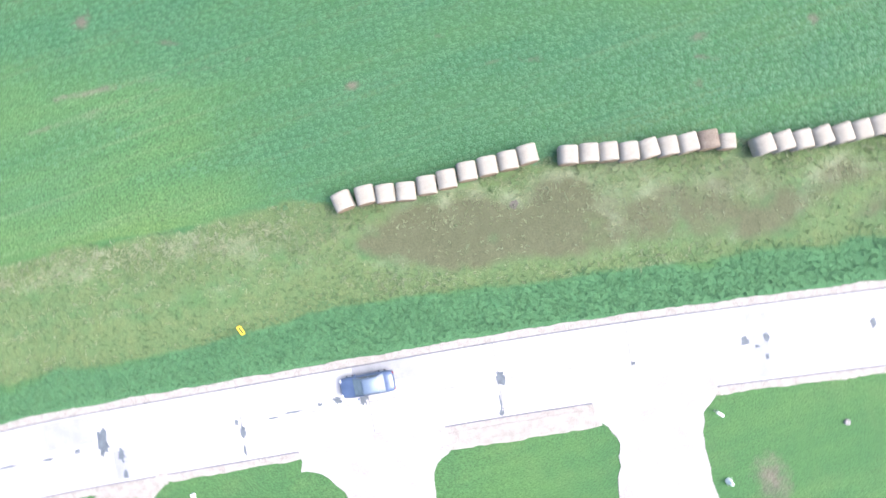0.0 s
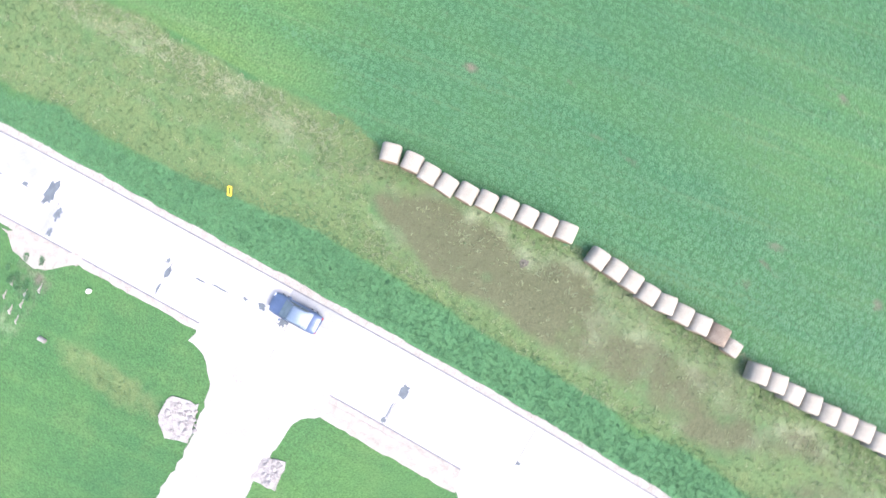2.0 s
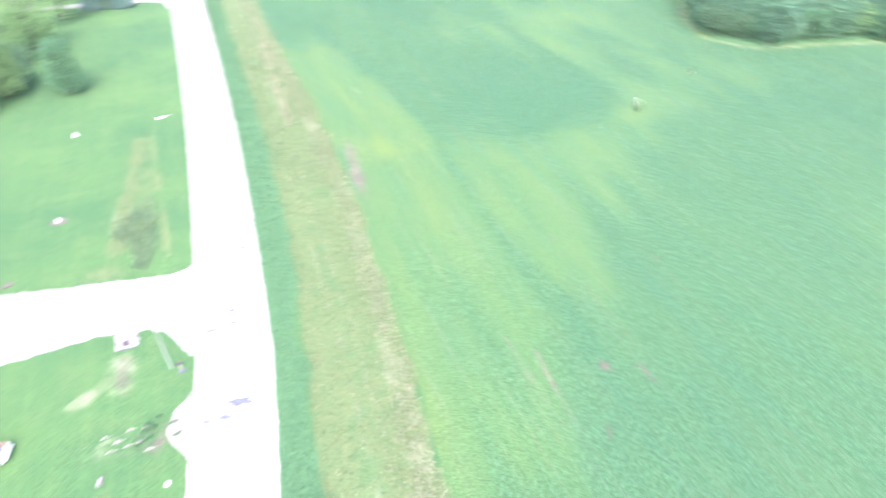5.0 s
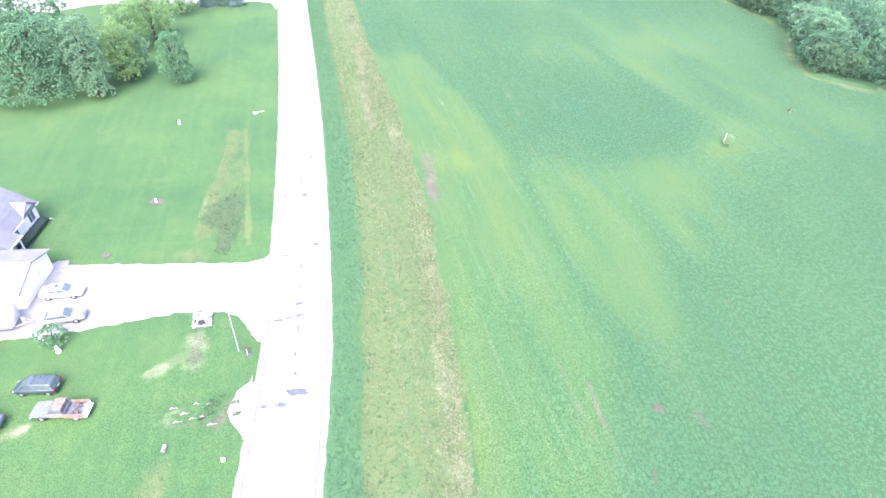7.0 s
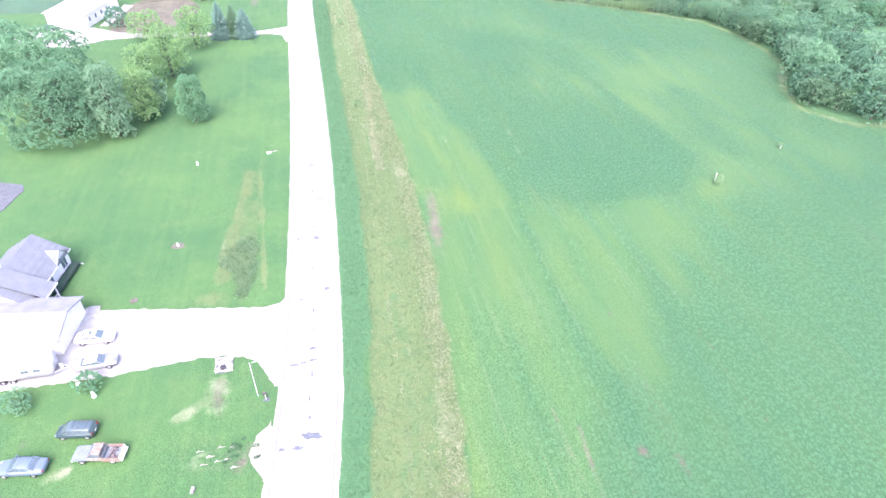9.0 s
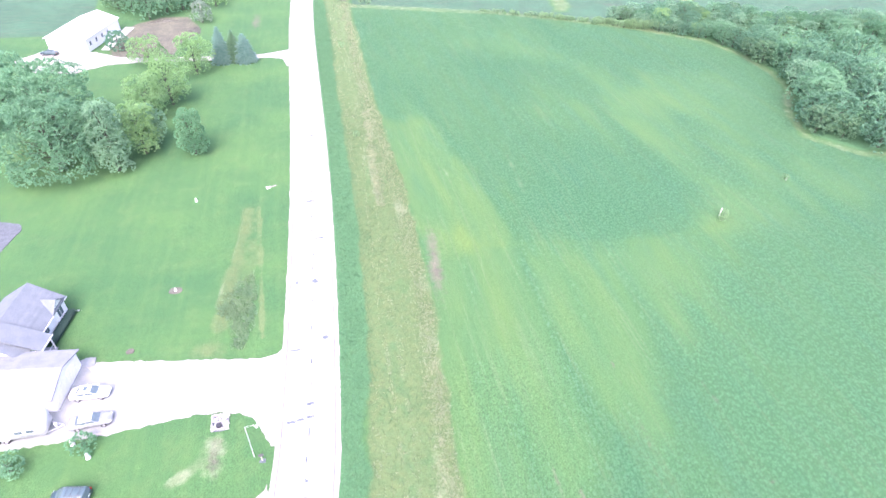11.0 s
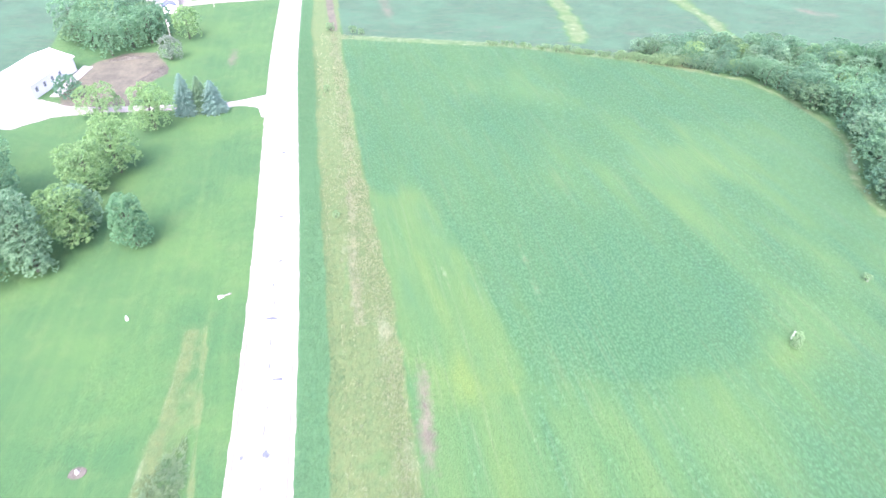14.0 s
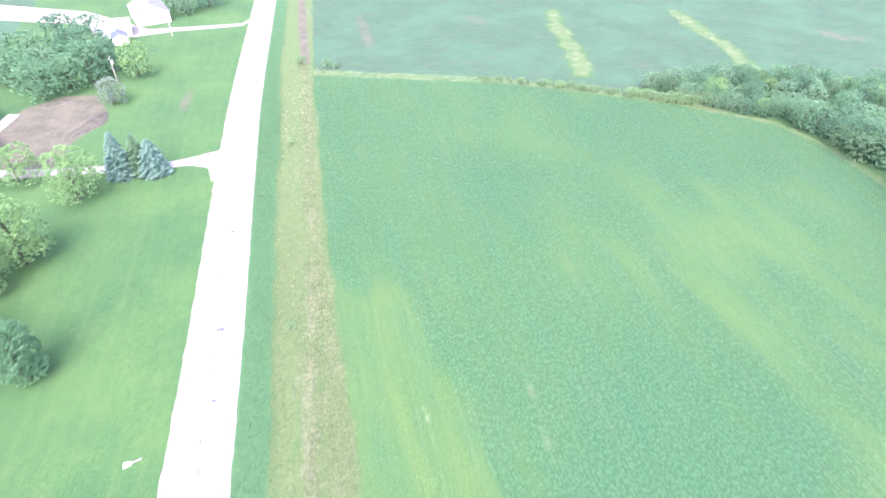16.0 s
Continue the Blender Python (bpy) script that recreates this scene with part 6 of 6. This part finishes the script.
# ---- small things ----
lamp = thing("street_lamp", pose(-4.05, 45.0, 0), "slim pale metal yard lamp on a curved arm", "street lamp")
part("pole", tube(bmesh.new(), (0, 0, -0.1), (0, 0, 5.7), 0.06, 0.04, 10), M["pole_metal"], lamp)
bm = bmesh.new()
prev = Vector((0, 0, 5.6))
for k in range(1, 6):
    u = k / 5
    p = Vector((1.25 * u, -0.3 * u, 5.6 + 0.45 * math.sin(u * 1.8)))
    tube(bm, prev, p, 0.024, 0.024, 6)
    prev = p
part("arm", bm, M["pole_metal"], lamp)
part("lamp_head", tube(bmesh.new(), prev + Vector((0, 0, -0.22)), prev + Vector((0.05, 0, 0.1)), 0.15, 0.08, 12), M["white_plastic"], lamp, "pale lamp head")


def mailbox(x, y, turn, box_mat, label):
    root = thing("mailbox", pose(x, y, 0, 0, 0, turn), label, "mailbox")
    part("post", boxed(-0.05, 0.05, -0.05, 0.05, -0.1, 1.0, 0.01), M["pole_wood"], root)
    bm = bmesh.new()
    pts = [(-0.11, 0.0), (0.11, 0.0), (0.11, 0.14)] + [(0.11 * math.cos(a), 0.14 + 0.11 * math.sin(a)) for a in (0.5, 1.05, 1.57, 2.1, 2.64)] + [(-0.11, 0.14)]
    rings = [[bm.verts.new((x2, py, 1.0 + pz)) for py, pz in pts] for x2 in (-0.28, 0.28)]
    for i in range(len(pts)):
        j = (i + 1) % len(pts)
        bm.faces.new((rings[0][i], rings[0][j], rings[1][j], rings[1][i]))
    bm.faces.new(rings[0][::-1]), bm.faces.new(rings[1])
    bmesh.ops.recalc_face_normals(bm, faces=bm.faces)
    part("box", bm, M[box_mat], root)
    part("flag", boxed(-0.1, -0.04, 0.115, 0.13, 1.1, 1.3), M["lamp_red"], root, "red flag")
    return root


mailbox(-3.15, 44.3, 5, "dark_metal", "dark metal mailbox on a wooden post")
pad = part("mailbox_pad", prism(ragged([(-3.45, 44.1), (-2.8, 44.0), (-2.8, 44.5), (-3.4, 44.5)], 0.3, 0.06, random.Random(1)), -0.1, 0.06), M["tar"])
tagged(pad, "small gravel pad under the mailbox", "pad")
mailbox(-11.0, -10.3, 40, "white_plastic", "white mailbox on a post by the lane")


def rock(name, x, y, z, s, seed, material, label, category, group=""):
    rng = random.Random(seed)
    bm = bmesh.new()
    bmesh.ops.create_icosphere(bm, subdivisions=1, radius=s)
    for v in bm.verts:
        v.co *= rng.uniform(0.7, 1.15)
        v.co.z *= 0.62
    ob = part(name, bm, M[material])
    ob.matrix_world = pose(x, y, z, 0, 0, rng.uniform(0, 360))
    return tagged(ob, label, category, group)


rr = random.Random(15)
# stone ring fire pit beside the driveway
for k in range(230):
    u, v = rr.uniform(-1.0, 1.0), rr.uniform(-1.15, 1.15)
    if math.hypot(u + 0.1, v + 0.45) < 0.45:
        continue
    rock("stone", -8.05 + u, 50.3 + v, 0.08 + 0.1 * rr.random(), rr.uniform(0.08, 0.15), 100 + k, "field_stone", "pale rounded stone in a square heap on the lawn", "stone", "stones in the square heap")
heap = part("stone_bed", prism(ragged([(-9.05, 49.15), (-7.05, 49.15), (-7.05, 51.5), (-9.05, 51.5)], 0.3, 0.08, random.Random(8)), -0.1, 0.03), M["tar"])
tagged(heap, "square bed of dark earth under the stones", "stone bed")
drain = part("drain_pipe", tube(bmesh.new(), (-8.15, 49.85, -0.05), (-8.15, 49.85, 0.22), 0.34, 0.3, 16), M["dark_metal"])
tagged(drain, "dark round pipe mouth among the pale stones", "pipe")
for k in range(34):
    a, q = rr.uniform(0, 6.28), rr.uniform(0, 1) ** 0.6
    rock("rubble", -12.0 + 1.5 * q * math.cos(a), 21.5 + 1.4 * q * math.sin(a), 0.06, rr.uniform(0.12, 0.36), 200 + k, "rubble", "grey broken concrete rubble at the culvert", "rubble", "rubble by the farm entrance")
for k in range(24):
    a, q = rr.uniform(0, 6.28), rr.uniform(0, 1) ** 0.6
    rock("rubble", -13.2 + 1.2 * q * math.cos(a), 13.2 + 0.9 * q * math.sin(a), 0.08, rr.uniform(0.12, 0.32), 300 + k, "rubble", "grey broken concrete rubble beside the gravel", "rubble", "rubble by the farm entrance")
apron = part("rubble_bed", prism(ragged([(-10.3, 20.6), (-10.4, 23.0), (-12.2, 23.6), (-13.8, 22.4), (-13.6, 20.3)], 0.4, 0.12, random.Random(2)), -0.1, 0.05), M["rubble"])
tagged(apron, "grey gravel bed under the rubble", "gravel")
apron = part("rubble_bed", prism(ragged([(-12.0, 12.3), (-12.3, 14.2), (-14.4, 14.5), (-14.6, 12.2)], 0.4, 0.12, random.Random(3)), -0.1, 0.07), M["rubble"])
tagged(apron, "grey gravel bed under the rubble", "gravel")

sign = thing("road_marker", pose(6.95, 24.6, 0.12, 0, -16, 12), "yellow plastic marker frame lying tilted in the grass", "marker")
for s in (-1, 1):
    part("rail", boxed(-0.40, 0.40, s * 0.14 - 0.05, s * 0.14 + 0.05, 0.0, 0.06, 0.02), M["yellow"], sign, "yellow rail")
    part("end_bar", boxed(s * 0.36 - 0.05, s * 0.36 + 0.05, -0.16, 0.16, 0.003, 0.057, 0.02), M["yellow"], sign, "yellow end bar")

ob = part("utility_box", boxed(-5.05, -4.7, 32.4, 32.7, -0.05, 0.3, 0.04), M["white_plastic"])
tagged(ob, "small white utility box in the grass", "utility box")
culvert = thing("culvert_end", pose(-3.3, 100.7, 0, 0, 0, 12), "pale flared concrete culvert end in the lawn", "culvert")
part("apron", prism([(-0.5, -0.3), (0.3, -0.12), (0.3, 0.12), (-0.5, 0.3)], -0.1, 0.12), M["white_plastic"], culvert)
part("pipe", tube(bmesh.new(), (0.3, 0, 0.1), (1.4, 0.15, 0.04), 0.09, 0.09, 12), M["rubble"], culvert)


def ornament(x, y, s, label, bed=0.0):
    root = thing("garden_ornament", pose(x, y, 0), label, "ornament")
    bm = bmesh.new()
    prev = None
    for z, r2 in ((0, 0.26), (0.1, 0.28), (0.35, 0.2), (0.55, 0.14), (0.68, 0.17), (0.8, 0.12), (0.86, 0.03)):
        ring = [bm.verts.new((r2 * s * math.cos(a), r2 * s * math.sin(a), z * s)) for a in (2 * math.pi * i / 12 for i in range(12))]
        if prev:
            for i in range(12):
                bm.faces.new((prev[i], prev[(i + 1) % 12], ring[(i + 1) % 12], ring[i]))
        prev = ring
    bm.faces.new(prev)
    bmesh.ops.recalc_face_normals(bm, faces=bm.faces)
    part("figure", bm, M["white_plastic"], root, smooth=True)
    if bed:
        part("mulch_bed", prism(ragged([(bed * math.cos(a), bed * 0.8 * math.sin(a)) for a in (2 * math.pi * i / 14 for i in range(14))], 0.4, 0.08, random.Random(9)), -0.1, 0.06), M["mulch"], root, "brown mulch bed")
    return root


ornament(-15.8, 98.2, 0.85, "small white plaster ornament standing on the lawn")
ornament(-16.2, 74.7, 0.7, "small white ornament in a round mulch bed", 0.95)
ornament(-23.9, 50.5, 1.0, "white plaster ornament beside the driveway shrub")
ornament(-21.8, 48.4, 1.0, "white plaster ornament on the front lawn")
ornament(-16.7, -9.6, 1.0, "white plaster ornament beside the lane")
ring = part("mulch_ring", prism(ragged([(-20.4 + 0.5 * math.cos(a), 63.7 + 0.45 * math.sin(a)) for a in (2 * math.pi * i / 12 for i in range(12))], 0.3, 0.06, random.Random(5)), -0.1, 0.07), M["mulch"])
tagged(ring, "small round mulch patch in the lawn", "mulch")
vent = part("well_cover", tube(bmesh.new(), (-15.0, -20.0, -0.05), (-15.0, -20.0, 0.2), 0.24, 0.22, 18), M["rubble"])
tagged(vent, "round pale metal well cover in the grass", "well cover")
for x, y, h in ((75.8, 77.6, 1.6), (96.3, 86.2, 0.7)):
    ob = part("marker_post", tube(bmesh.new(), (x, y, -0.1), (x, y, h), 0.07, 0.07, 8), M["white_plastic"])
    tagged(ob, "white marker post standing in the crop field", "post")


def utility_pole(x, y, h, lean, label, cross=True):
    root = thing("utility_pole", pose(x, y, 0, 0, lean, 0), label, "utility pole")
    part("pole", tube(bmesh.new(), (0, 0, -0.2), (0, 0, h), 0.15, 0.1, 10), M["pole_wood"], root)
    if cross:
        part("transformer", tube(bmesh.new(), (0.3, 0, h - 1.9), (0.3, 0, h - 1.0), 0.22, 0.22, 12), M["white_plastic"], root, "pale transformer can")
    part("crossarm", boxed(-0.06, 0.06, -0.9, 0.9, h - 0.5, h - 0.38), M["pole_wood"], root)
    for s in (-0.8, 0.8):
        part("insulator", tube(bmesh.new(), (0, s, h - 0.38), (0, s, h - 0.2), 0.05, 0.04, 6), M["white_plastic"], root)
    return root


utility_pole(-26.6, 212.5, 6.6, 0, "pale wooden utility pole with a transformer")
utility_pole(-18.2, 246.5, 7.5, 0, "pale wooden utility pole by the far driveway", False)
hole = part("burrow", prism(ragged([(9.55, 0.1), (9.8, -0.55), (10.25, -0.4), (10.2, 0.15)], 0.2, 0.08, random.Random(7)), -0.2, 0.03), M["mulch"])
tagged(hole, "dark patch of bare earth in the strip", "earth")
culv = part("culvert_pipe", tube(bmesh.new(), (-9.95, 35.1, 0.0), (-10.05, 34.5, 0.0), 0.19, 0.19, 14), M["rubble"])
tagged(culv, "dark mouth of a concrete culvert pipe in the lawn ditch", "culvert")


# heaps of soil along the rim of the bare yard
def heap_of(name, cx, cy, rx, ry, h, turn, seed, label):
    n, m = 26, 9
    rng = np.random.RandomState(seed)
    bm = bmesh.new()
    rings = []
    for j in range(m):
        q = j / (m - 1)
        ring = []
        for i in range(n):
            a = 2 * math.pi * i / n
            wob = 1 + 0.16 * math.sin(3 * a + seed) + 0.08 * math.sin(7 * a) + rng.uniform(-0.04, 0.04)
            z = h * (1 - q) ** 0.7 * (0.8 + 0.35 * math.sin(2.3 * a + 5 * q)) + rng.uniform(-0.05, 0.05) * h - 0.06
            ring.append(bm.verts.new((rx * max(q, 0.02) * wob * math.cos(a), ry * max(q, 0.02) * wob * math.sin(a), z if j < m - 1 else -0.15)))
        rings.append(ring)
    bm.faces.new(rings[0])
    for p, q in zip(rings, rings[1:]):
        for i in range(n):
            bm.faces.new((p[i], q[i], q[(i + 1) % n], p[(i + 1) % n]))
    bmesh.ops.recalc_face_normals(bm, faces=bm.faces)
    ob = part(name, bm, M["earth"], smooth=True)
    ob.matrix_world = pose(cx, cy, 0, 0, 0, turn)
    return tagged(ob, label, "earth mound")


M["earth"] = varied("grey_brown_earth", (0.080, 0.082, 0.066), (0.120, 0.120, 0.098), 0.6, 0.95, 0.15, 5.0, 0.6, 0.7, 0.08)
heap_of("earth_mound", -27.4, 188.6, 2.2, 7.0, 1.1, -24, 1, "long low heap of grey-brown soil at the yard rim")
heap_of("earth_mound", 9.8, -0.1, 0.45, 0.35, 0.16, 20, 5, "small dark burrow mound in the mown strip")
heap_of("earth_mound", -42.5, 178.4, 2.6, 2.0, 0.8, 10, 2, "low heap of dark soil beside the barn drive")
heap_of("earth_mound", -36.5, 201.5, 5.0, 1.6, 0.7, 12, 3, "low ridge of brown soil before the trees")


# tufts of green left on the gravel mouth of the lawn track
rg = random.Random(44)
for k in range(9):
    x, y = rg.uniform(-7.2, -3.8), rg.uniform(37.0, 40.0)
    gx0 = [(x + rg.uniform(-0.35, 0.35), y + rg.uniform(-0.18, 0.18)) for _ in range(26)]
    pos = np.array([(a, b, 0.045) for a, b in gx0])
    ob = scatter("grass_tuft", blade_v, blade_f, pos, np.array([rg.uniform(0, 6.28) for _ in gx0]), np.full(len(gx0), 0.24), M["grass_blade"])
    tagged(ob, "small green grass tuft growing through the gravel", "grass", "tufts on the gravel track")
